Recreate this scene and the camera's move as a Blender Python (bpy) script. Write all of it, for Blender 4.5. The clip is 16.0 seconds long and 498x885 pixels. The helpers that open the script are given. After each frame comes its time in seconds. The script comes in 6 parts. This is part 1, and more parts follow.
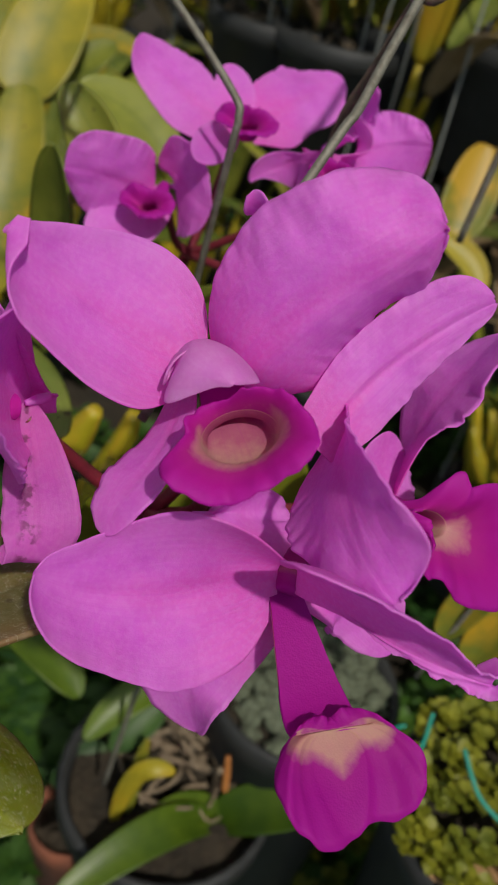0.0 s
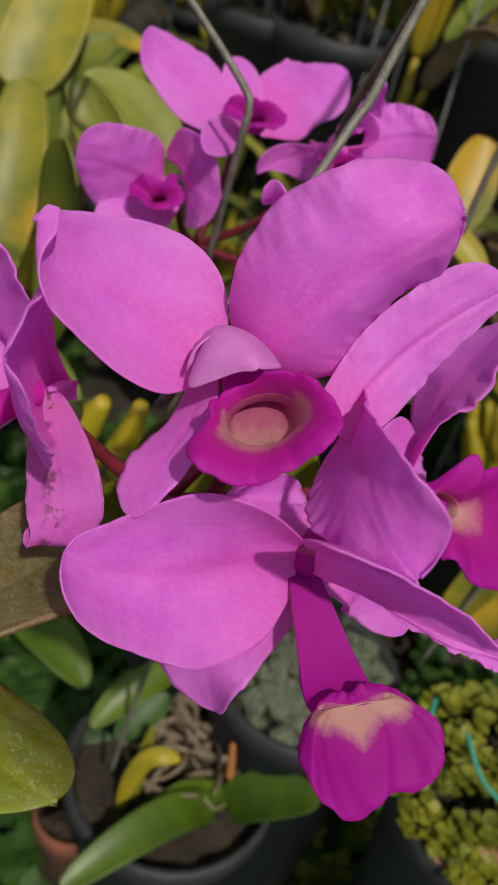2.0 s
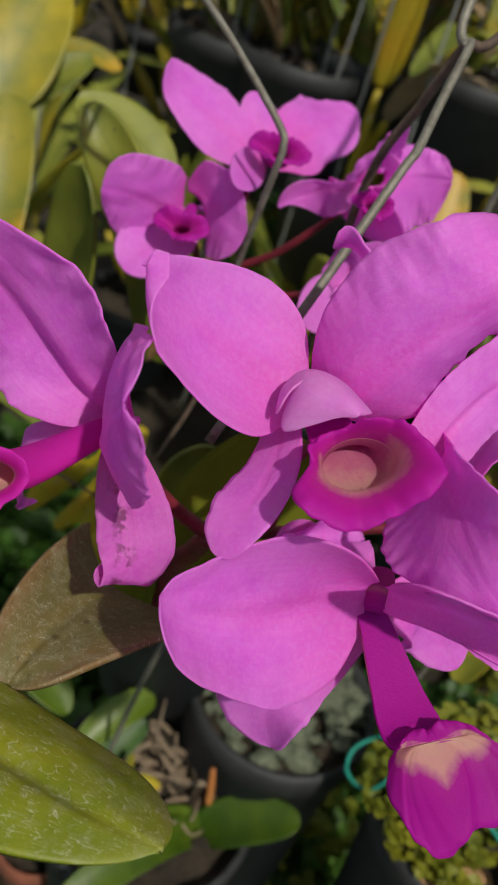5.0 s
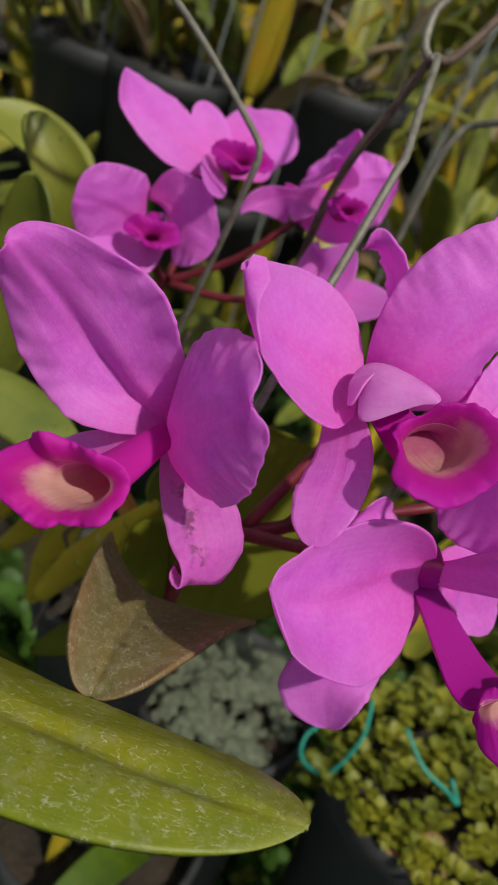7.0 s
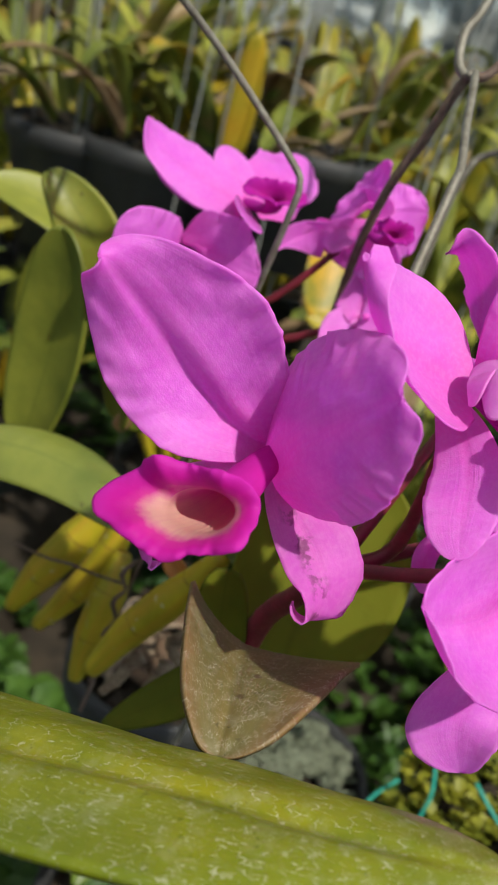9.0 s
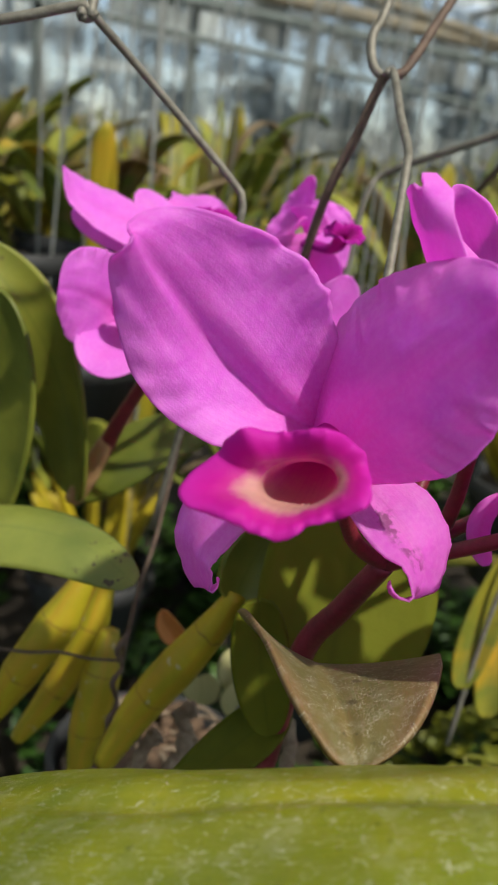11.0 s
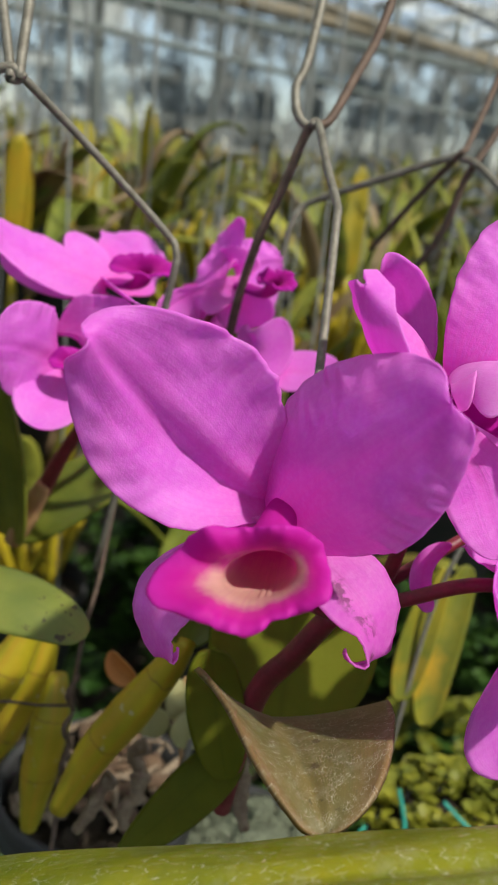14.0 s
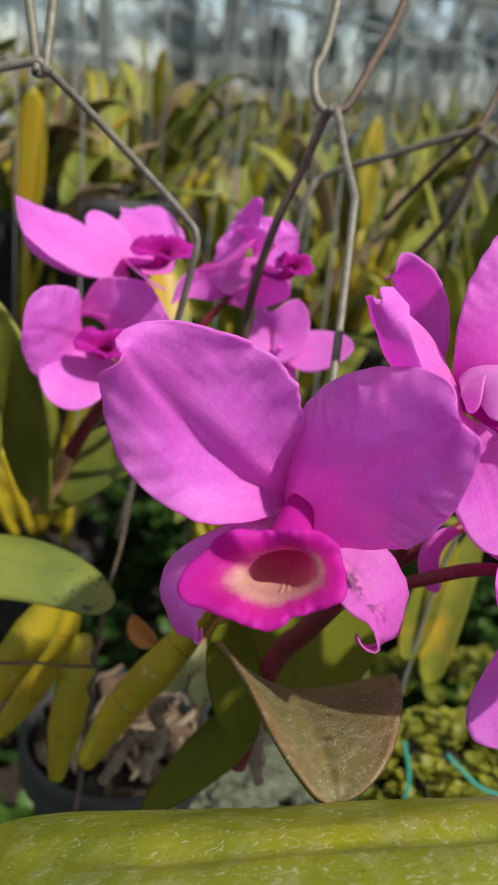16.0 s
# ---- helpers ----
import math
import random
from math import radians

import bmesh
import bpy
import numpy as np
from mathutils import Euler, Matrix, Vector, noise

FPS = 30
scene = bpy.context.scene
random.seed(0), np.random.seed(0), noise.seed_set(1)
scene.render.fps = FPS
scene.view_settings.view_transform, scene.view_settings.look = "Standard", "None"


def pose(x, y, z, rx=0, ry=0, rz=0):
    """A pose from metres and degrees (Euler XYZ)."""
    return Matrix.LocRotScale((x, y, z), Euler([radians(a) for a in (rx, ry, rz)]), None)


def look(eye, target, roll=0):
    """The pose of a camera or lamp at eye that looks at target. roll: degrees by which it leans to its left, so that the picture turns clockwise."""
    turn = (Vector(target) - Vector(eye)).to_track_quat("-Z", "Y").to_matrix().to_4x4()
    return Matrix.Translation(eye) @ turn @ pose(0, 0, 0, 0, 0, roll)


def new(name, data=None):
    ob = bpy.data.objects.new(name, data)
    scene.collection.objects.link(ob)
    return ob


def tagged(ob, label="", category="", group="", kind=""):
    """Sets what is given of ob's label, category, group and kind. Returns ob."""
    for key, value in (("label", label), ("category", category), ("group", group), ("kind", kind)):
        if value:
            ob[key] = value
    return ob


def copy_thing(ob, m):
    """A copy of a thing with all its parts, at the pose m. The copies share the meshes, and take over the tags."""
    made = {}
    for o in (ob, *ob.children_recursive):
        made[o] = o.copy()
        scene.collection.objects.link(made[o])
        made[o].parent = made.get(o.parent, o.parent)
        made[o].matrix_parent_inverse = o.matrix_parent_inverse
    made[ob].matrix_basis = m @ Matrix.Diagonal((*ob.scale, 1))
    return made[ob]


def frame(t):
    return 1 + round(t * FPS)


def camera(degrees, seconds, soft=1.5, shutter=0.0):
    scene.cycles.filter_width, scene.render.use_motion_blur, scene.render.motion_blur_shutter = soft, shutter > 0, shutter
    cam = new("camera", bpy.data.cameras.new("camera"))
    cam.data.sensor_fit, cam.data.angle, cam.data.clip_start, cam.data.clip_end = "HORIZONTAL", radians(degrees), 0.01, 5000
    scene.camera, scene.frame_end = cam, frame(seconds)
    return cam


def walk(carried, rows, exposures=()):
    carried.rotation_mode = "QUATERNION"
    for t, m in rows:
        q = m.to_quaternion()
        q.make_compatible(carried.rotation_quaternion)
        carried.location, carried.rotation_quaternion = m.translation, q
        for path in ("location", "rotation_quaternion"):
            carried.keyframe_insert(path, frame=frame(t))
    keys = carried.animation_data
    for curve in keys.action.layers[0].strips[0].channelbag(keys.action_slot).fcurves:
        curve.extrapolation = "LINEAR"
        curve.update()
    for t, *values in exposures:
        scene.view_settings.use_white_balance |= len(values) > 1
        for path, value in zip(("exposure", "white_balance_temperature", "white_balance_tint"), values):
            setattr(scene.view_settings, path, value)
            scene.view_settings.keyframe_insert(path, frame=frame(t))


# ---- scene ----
cam = camera(33.1, 16.0, soft=1.8)
cam.data.dof.use_dof = True
cam.data.dof.focus_distance = 0.170
cam.data.dof.aperture_fstop = 30.0
METRES, EYE, TILT, LEAN, TURN = 0.27, 1.30, -39.0, -11.0, 0.0
ROWS = [
    (0.0, -0.00167, -0.00364, 0.00180, 0.067, 0.025, -0.039),
    (0.5, -0.02057, -0.00990, -0.00472, -0.069, -0.122, 0.174),
    (1.0, -0.03310, -0.02685, -0.00641, -0.217, -0.231, 0.244),
    (1.5, -0.02780, -0.02699, -0.00697, -0.353, -0.309, 0.257),
    (2.0, -0.02199, -0.01969, -0.00625, -0.395, -0.338, 0.256),
    (2.5, -0.02434, -0.01964, -0.00530, -0.492, -0.399, 0.294),
    (3.0, -0.02687, -0.01086, -0.00772, -0.565, -0.421, 0.273),
    (3.5, -0.02194, -0.02053, -0.00500, -0.600, -0.466, 0.220),
    (3.7, -0.02364, -0.01961, -0.00209, -0.566, -0.564, 0.258),
    (5.8, -0.22223, -0.02623, 0.02625, -11.764, 0.913, 1.400),
    (6.0, -0.23661, -0.02795, 0.03101, -13.556, 0.670, 2.384),
    (6.5, -0.27908, -0.02183, 0.02343, -15.391, 0.640, 3.631),
    (7.0, -0.31306, -0.01604, 0.01106, -15.660, 0.761, 3.964),
    (7.5, -0.37255, 0.01361, 0.00276, -15.911, 1.049, 3.989),
    (8.0, -0.37820, 0.03867, -0.00072, -15.805, 1.945, 4.822),
    (8.2, -0.38161, 0.03004, -0.00696, -15.752, 2.591, 5.484),
    (10.3, -0.46004, 0.16952, -0.04697, -20.694, 10.093, 18.147),
    (10.5, -0.47346, 0.17639, -0.04849, -21.986, 10.202, 19.361),
    (11.0, -0.51241, 0.17479, -0.05230, -24.116, 10.475, 21.140),
    (11.5, -0.52752, 0.17574, -0.04693, -25.456, 10.537, 22.327),
    (12.0, -0.53772, 0.18132, -0.03768, -26.023, 10.544, 22.734),
    (12.5, -0.54270, 0.18212, -0.03292, -26.324, 10.633, 22.941),
    (13.0, -0.55407, 0.17345, -0.04574, -26.898, 10.561, 23.269),
    (13.5, -0.56004, 0.17351, -0.03122, -29.242, 9.466, 24.454),
    (14.0, -0.52350, 0.14719, 0.01043, -29.373, 7.795, 24.294),
    (14.5, -0.48532, 0.11507, 0.02362, -28.731, 6.067, 24.031),
    (15.0, -0.46712, 0.08666, 0.02465, -28.242, 5.582, 23.954),
    (15.5, -0.49632, 0.10064, 0.03488, -28.255, 4.994, 23.797),
    (16.0, -0.53921, 0.10451, 0.04648, -28.649, 4.373, 23.876),
]
walk(cam, [(t, pose(0, 0, EYE, TILT, LEAN, TURN) @ pose(METRES * x, METRES * y, METRES * z, 90 + pitch, roll, yaw)) for t, x, y, z, yaw, pitch, roll in ROWS],
     exposures=((0.0, -0.08), (1.0, 0.03), (3.7, 0.08), (6.5, 0.13), (7.0, 0.14), (7.5, 0.50), (8.2, 0.66), (10.5, 0.66), (12.5, 0.63), (14.0, 0.65), (16.0, 0.67)))

# ---- light ----
world = bpy.data.worlds.new("sky_world")
scene.world = world
world.use_nodes = True
wn = world.node_tree.nodes
sky = wn.new("ShaderNodeTexSky")
sky.sky_type = "NISHITA"
sky.sun_disc = False
SUN = Vector((0.13, -0.59, 0.79)).normalized()
sky.sun_elevation = math.asin(SUN.z)
sky.sun_rotation = math.atan2(SUN.x, SUN.y)
world.node_tree.links.new(sky.outputs[0], wn["Background"].inputs[0])
wn["Background"].inputs[1].default_value = 0.15
sun_data = bpy.data.lights.new("sun", "SUN")
sun_data.energy = 3.1
sun_data.angle = radians(1.5)
sun_data.color = (1.0, 0.94, 0.84)
sun = new("sun", sun_data)
sun.matrix_world = look(SUN * 20, (0, 0, 0))

# ---- materials ----


def mat_base(name, rough=0.5, spec=0.5):
    m = bpy.data.materials.new(name)
    m.use_nodes = True
    nt = m.node_tree
    b = nt.nodes["Principled BSDF"]
    b.inputs["Roughness"].default_value = rough
    b.inputs["Specular IOR Level"].default_value = spec
    return m, nt, b


def node(nt, kind, **values):
    n = nt.nodes.new(kind)
    for k, v in values.items():
        n.inputs[k].default_value = v
    return n


def ramp(nt, fac, stops):
    r = nt.nodes.new("ShaderNodeValToRGB")
    e = r.color_ramp.elements
    while len(e) < len(stops):
        e.new(0.5)
    for el, (p, c) in zip(e, stops):
        el.position, el.color = p, (*c, 1)
    nt.links.new(fac, r.inputs[0])
    return r.outputs[0]


def mix(nt, fac, a, b, mode="MIX"):
    m = nt.nodes.new("ShaderNodeMix")
    m.data_type, m.blend_type = "RGBA", mode
    for sock, v in ((m.inputs[0], fac), (m.inputs[6], a), (m.inputs[7], b)):
        if isinstance(v, (int, float)):
            sock.default_value = v
        elif isinstance(v, tuple):
            sock.default_value = (*v, 1)
        else:
            nt.links.new(v, sock)
    return m.outputs[2]


def math_node(nt, op, a, b=0.0):
    m = nt.nodes.new("ShaderNodeMath")
    m.operation = op
    for sock, v in ((m.inputs[0], a), (m.inputs[1], b)):
        if isinstance(v, (int, float)):
            sock.default_value = v
        else:
            nt.links.new(v, sock)
    return m.outputs[0]


def coords(nt):
    return nt.nodes.new("ShaderNodeTexCoord")


def noise_of(nt, vec, scale, detail=3.0, rough=0.55):
    n = node(nt, "ShaderNodeTexNoise", Scale=scale, Detail=detail, Roughness=rough)
    nt.links.new(vec, n.inputs["Vector"])
    return n.outputs["Fac"]


def bump(nt, b, height, strength, dist):
    n = node(nt, "ShaderNodeBump", Strength=strength, Distance=dist)
    nt.links.new(height, n.inputs["Height"])
    nt.links.new(n.outputs[0], b.inputs["Normal"])
    return n.outputs[0]


def translucent_mix(nt, b, colour, share, normal=None):
    """Lets part of the light through a thin leaf or petal."""
    t = nt.nodes.new("ShaderNodeBsdfTranslucent")
    nt.links.new(colour, t.inputs[0])
    if normal is not None:
        nt.links.new(normal, t.inputs["Normal"])
    m = nt.nodes.new("ShaderNodeMixShader")
    m.inputs[0].default_value = share
    nt.links.new(b.outputs[0], m.inputs[1])
    nt.links.new(t.outputs[0], m.inputs[2])
    nt.links.new(m.outputs[0], nt.nodes["Material Output"].inputs[0])


def petal_material(name, pale, deep, base, share=0.55, blemish=False):
    """Orchid petal: fine veins that run from base to tip, a pinker base and midrib, sparkling cells."""
    m, nt, b = mat_base(name, 0.45, 0.35)
    c = coords(nt)
    sep = nt.nodes.new("ShaderNodeSeparateXYZ")
    nt.links.new(c.outputs["UV"], sep.inputs[0])
    blotch = noise_of(nt, c.outputs["Object"], 95, 5, 0.6)
    col = ramp(nt, blotch, [(0.34, deep), (0.62, pale)])
    wide = noise_of(nt, c.outputs["Object"], 42, 3)
    col = mix(nt, ramp(nt, wide, [(0.42, (0, 0, 0)), (0.62, (0.45, 0.45, 0.45))]), col, tuple(0.55 * x + 0.45 * y for x, y in zip(base, pale)))
    off = math_node(nt, "ABSOLUTE", math_node(nt, "SUBTRACT", sep.outputs["X"], 0.5))
    rim = ramp(nt, off, [(0.26, (0, 0, 0)), (0.50, (0.50, 0.50, 0.50))])
    col = mix(nt, rim, col, tuple(min(1, 0.80 * x + 0.12) for x in pale))
    along = ramp(nt, sep.outputs["Y"], [(0.02, (1, 1, 1)), (0.45, (0, 0, 0))])
    col = mix(nt, math_node(nt, "MULTIPLY", along, 0.85), col, base)
    midrib = math_node(nt, "MULTIPLY", ramp(nt, off, [(0.0, (0.6, 0.6, 0.6)), (0.13, (0, 0, 0))]), ramp(nt, sep.outputs["Y"], [(0.25, (1, 1, 1)), (0.9, (0, 0, 0))]))
    col = mix(nt, midrib, col, base)
    stretch = nt.nodes.new("ShaderNodeMapping")
    stretch.inputs["Scale"].default_value = (34, 1.5, 1)
    nt.links.new(c.outputs["UV"], stretch.inputs[0])
    veins = noise_of(nt, stretch.outputs[0], 1.0, 4, 0.6)
    col = mix(nt, math_node(nt, "MULTIPLY", ramp(nt, veins, [(0.42, (0, 0, 0)), (0.60, (1, 1, 1))]), 0.34), col, deep)
    if blemish:
        mask = ramp(nt, math_node(nt, "ABSOLUTE", math_node(nt, "SUBTRACT", sep.outputs["X"], 0.42)), [(0.05, (1, 1, 1)), (0.20, (0, 0, 0))])
        dots = ramp(nt, noise_of(nt, c.outputs["Object"], 300, 4), [(0.54, (0, 0, 0)), (0.60, (1, 1, 1))])
        col = mix(nt, math_node(nt, "MULTIPLY", math_node(nt, "MULTIPLY", mask, dots), 0.75), col, (0.14, 0.03, 0.07))
    edge = noise_of(nt, c.outputs["Object"], 900, 3)
    col = mix(nt, ramp(nt, edge, [(0.42, (0, 0, 0)), (0.66, (0.30, 0.30, 0.30))]), col, tuple(min(0.95, 0.85 * x + 0.16) for x in pale))
    nt.links.new(col, b.inputs["Base Color"])
    cells = node(nt, "ShaderNodeTexVoronoi", Scale=2900.0)
    nt.links.new(c.outputs["Object"], cells.inputs["Vector"])
    wrinkle = noise_of(nt, c.outputs["Object"], 240, 4, 0.6)
    h = math_node(nt, "ADD", math_node(nt, "MULTIPLY", cells.outputs["Distance"], 0.22), math_node(nt, "MULTIPLY", wrinkle, 1.1))
    h = math_node(nt, "ADD", h, math_node(nt, "MULTIPLY", veins, 0.7))
    h = math_node(nt, "ADD", h, math_node(nt, "MULTIPLY", noise_of(nt, c.outputs["Object"], 90, 2), 2.0))
    h = math_node(nt, "ADD", h, math_node(nt, "MULTIPLY", noise_of(nt, c.outputs["Object"], 1300, 2), 0.34))
    bump(nt, b, h, 0.32, 0.0007)
    geo = nt.nodes.new("ShaderNodeNewGeometry")
    facet = node(nt, "ShaderNodeTexVoronoi", Scale=5600.0)
    nt.links.new(c.outputs["Object"], facet.inputs["Vector"])
    tilt = nt.nodes.new("ShaderNodeVectorMath")
    tilt.operation = "SUBTRACT"
    nt.links.new(facet.outputs["Color"], tilt.inputs[0])
    tilt.inputs[1].default_value = (0.5, 0.5, 0.5)
    lean = nt.nodes.new("ShaderNodeVectorMath")
    lean.operation = "MULTIPLY_ADD"
    nt.links.new(tilt.outputs[0], lean.inputs[0])
    lean.inputs[1].default_value = (0.75, 0.75, 0.75)
    nt.links.new(geo.outputs["Normal"], lean.inputs[2])
    flat = nt.nodes.new("ShaderNodeVectorMath")
    flat.operation = "NORMALIZE"
    nt.links.new(lean.outputs[0], flat.inputs[0])
    nt.links.new(flat.outputs[0], b.inputs["Coat Normal"])
    b.inputs["Coat Weight"].default_value = 0.17
    b.inputs["Coat Roughness"].default_value = 0.24
    glint = ramp(nt, cells.outputs["Color"], [(0.80, (0.52, 0.52, 0.52)), (0.90, (0.30, 0.30, 0.30))])
    nt.links.new(glint, b.inputs["Roughness"])
    translucent_mix(nt, b, mix(nt, 0.55, col, (0.96, 0.17, 0.80)), share)
    return m


def lip_material(name, stops, wobble=0.09):
    m, nt, b = mat_base(name, 0.55, 0.2)
    c = coords(nt)
    sep = nt.nodes.new("ShaderNodeSeparateXYZ")
    nt.links.new(c.outputs["UV"], sep.inputs[0])
    wob = noise_of(nt, c.outputs["Object"], 500, 3)
    v = math_node(nt, "ADD", sep.outputs["Y"], math_node(nt, "MULTIPLY", math_node(nt, "SUBTRACT", wob, 0.5), wobble))
    col = ramp(nt, v, stops)
    blotch = noise_of(nt, c.outputs["Object"], 160, 4)
    col = mix(nt, math_node(nt, "MULTIPLY", blotch, 0.25), col, (0.44, 0.01, 0.30))
    streak = nt.nodes.new("ShaderNodeMapping")
    streak.inputs["Scale"].default_value = (60, 2.0, 1)
    nt.links.new(c.outputs["UV"], streak.inputs[0])
    ray = noise_of(nt, streak.outputs[0], 1.0, 3)
    col = mix(nt, math_node(nt, "MULTIPLY", ramp(nt, ray, [(0.45, (0, 0, 0)), (0.7, (1, 1, 1))]), 0.16), col, (0.62, 0.03, 0.42))
    nt.links.new(col, b.inputs["Base Color"])
    cells = node(nt, "ShaderNodeTexVoronoi", Scale=2400.0)
    nt.links.new(c.outputs["Object"], cells.inputs["Vector"])
    h = math_node(nt, "ADD", math_node(nt, "MULTIPLY", cells.outputs["Distance"], 0.3), noise_of(nt, c.outputs["Object"], 300, 3))
    bump(nt, b, h, 0.3, 0.0006)
    translucent_mix(nt, b, col, 0.55)
    return m


def leaf_material(name, light, dark, rough=0.4, share=0.2, scratches=0.0, spots=0.0, scale=1.0, dry=None, rings=0.0, tip_marks=0.0, edge=None):
    m, nt, b = mat_base(name, rough, 0.45)
    c = coords(nt)
    info = nt.nodes.new("ShaderNodeObjectInfo")
    sep = nt.nodes.new("ShaderNodeSeparateXYZ")
    nt.links.new(c.outputs["UV"], sep.inputs[0])
    big = noise_of(nt, c.outputs["Object"], 45 * scale, 4)
    v = math_node(nt, "ADD", big, math_node(nt, "MULTIPLY", math_node(nt, "SUBTRACT", info.outputs["Random"], 0.5), 0.5))
    col = ramp(nt, v, [(0.25, dark), (0.75, light)] if dry is None else [(0.20, dry), (0.34, dark), (0.62, light), (0.85, dry)])
    rib = math_node(nt, "ABSOLUTE", math_node(nt, "SUBTRACT", sep.outputs["X"], 0.5))
    ribm = ramp(nt, rib, [(0.0, (1, 1, 1)), (0.045, (0, 0, 0))])
    col = mix(nt, math_node(nt, "MULTIPLY", ribm, 0.35), col, dark)
    h = noise_of(nt, c.outputs["Object"], 300 * scale, 4)
    if edge:
        worn = math_node(nt, "ADD", rib, math_node(nt, "MULTIPLY", math_node(nt, "SUBTRACT", big, 0.5), 0.25))
        col = mix(nt, ramp(nt, worn, [(0.28, (0, 0, 0)), (0.50, (0.75, 0.75, 0.75))]), col, edge)
    if scratches:
        stretch = nt.nodes.new("ShaderNodeMapping")
        stretch.inputs["Scale"].default_value = (38, 34, 1)
        nt.links.new(c.outputs["UV"], stretch.inputs[0])
        vor = node(nt, "ShaderNodeTexVoronoi", Scale=1.0)
        vor.feature = "DISTANCE_TO_EDGE"
        warp = node(nt, "ShaderNodeTexNoise", Scale=1.6, Detail=4.0)
        nt.links.new(stretch.outputs[0], warp.inputs["Vector"])
        wv = mix(nt, 1.1, stretch.outputs[0], warp.outputs["Color"], "ADD")
        nt.links.new(wv, vor.inputs["Vector"])
        line = ramp(nt, vor.outputs["Distance"], [(0.0, (1, 1, 1)), (0.055, (0, 0, 0))])
        yellow = math_node(nt, "MULTIPLY", ramp(nt, rib, [(0.01, (1, 1, 1)), (0.17, (0, 0, 0))]), ramp(nt, noise_of(nt, c.outputs["Object"], 70, 4), [(0.35, (0.0, 0.0, 0.0)), (0.65, (0.5, 0.5, 0.5))]))
        col = mix(nt, yellow, col, tuple(min(1, k * v) for k, v in zip((1.55, 1.30, 1.0), light)))
        patch = ramp(nt, noise_of(nt, c.outputs["Object"], 420, 4, 0.75), [(0.47, (0, 0, 0)), (0.60, (1, 1, 1))])
        film = ramp(nt, noise_of(nt, c.outputs["Object"], 150, 5, 0.75), [(0.5, (0, 0, 0)), (0.66, (1, 1, 1))])
        fibre = nt.nodes.new("ShaderNodeMapping")
        fibre.inputs["Scale"].default_value = (70, 2.2, 1)
        nt.links.new(c.outputs["UV"], fibre.inputs[0])
        fib = noise_of(nt, fibre.outputs[0], 1.0, 4, 0.65)
        k = math_node(nt, "MULTIPLY", math_node(nt, "MULTIPLY", line, patch), scratches)
        col = mix(nt, ramp(nt, fib, [(0.40, (0, 0, 0)), (0.70, (0.28, 0.28, 0.28))]), col, dark)
        col = mix(nt, math_node(nt, "MULTIPLY", film, 0.34 * scratches), col, (0.42, 0.42, 0.30))
        col = mix(nt, k, col, (0.62, 0.62, 0.50))
        pits = ramp(nt, noise_of(nt, c.outputs["Object"], 480, 4, 0.7), [(0.62, (0, 0, 0)), (0.70, (0.5, 0.5, 0.5))])
        col = mix(nt, pits, col, tuple(0.45 * x for x in dark))
        h = math_node(nt, "ADD", h, math_node(nt, "MULTIPLY", fib, 0.6))
        h = math_node(nt, "ADD", h, math_node(nt, "MULTIPLY", k, 0.6))
    if spots:
        sp = node(nt, "ShaderNodeTexVoronoi", Scale=120.0)
        nt.links.new(c.outputs["Object"], sp.inputs["Vector"])
        s = ramp(nt, sp.outputs["Distance"], [(0.08, (1, 1, 1)), (0.16, (0, 0, 0))])
        gate = ramp(nt, noise_of(nt, c.outputs["Object"], 40, 2), [(0.55, (0, 0, 0)), (0.6, (1, 1, 1))])
        col = mix(nt, math_node(nt, "MULTIPLY", math_node(nt, "MULTIPLY", s, gate), spots), col, (0.05, 0.03, 0.015))
    if rings:
        y = math_node(nt, "ADD", math_node(nt, "MULTIPLY", sep.outputs["Y"], 3.0), math_node(nt, "MULTIPLY", noise_of(nt, c.outputs["Object"], 260, 3), 0.10))
        band = ramp(nt, math_node(nt, "FRACT", y), [(0.0, (1, 1, 1)), (0.045, (0, 0, 0))])
        col = mix(nt, math_node(nt, "MULTIPLY", band, rings), col, (0.11, 0.055, 0.02))
        fibre = nt.nodes.new("ShaderNodeMapping")
        fibre.inputs["Scale"].default_value = (9, 2.0, 1)
        nt.links.new(c.outputs["UV"], fibre.inputs[0])
        fib = noise_of(nt, fibre.outputs[0], 1.0, 4)
        col = mix(nt, ramp(nt, fib, [(0.42, (0, 0, 0)), (0.62, (0.7, 0.7, 0.7))]), col, (0.46, 0.27, 0.02))
        flakes = ramp(nt, noise_of(nt, c.outputs["Object"], 170, 3), [(0.66, (0, 0, 0)), (0.69, (0.7, 0.7, 0.7))])
        col = mix(nt, flakes, col, (0.50, 0.44, 0.28))
    if tip_marks:
        zone = ramp(nt, sep.outputs["Y"], [(0.72, (0, 0, 0)), (0.86, (1, 1, 1))])
        sm = ramp(nt, noise_of(nt, c.outputs["Object"], 330, 3), [(0.60, (0, 0, 0)), (0.64, (1, 1, 1))])
        col = mix(nt, math_node(nt, "MULTIPLY", math_node(nt, "MULTIPLY", zone, sm), tip_marks), col, (0.05, 0.03, 0.02))
    nt.links.new(col, b.inputs["Base Color"])
    bump(nt, b, h, 0.3, 0.0006)
    translucent_mix(nt, b, col, share)
    return m


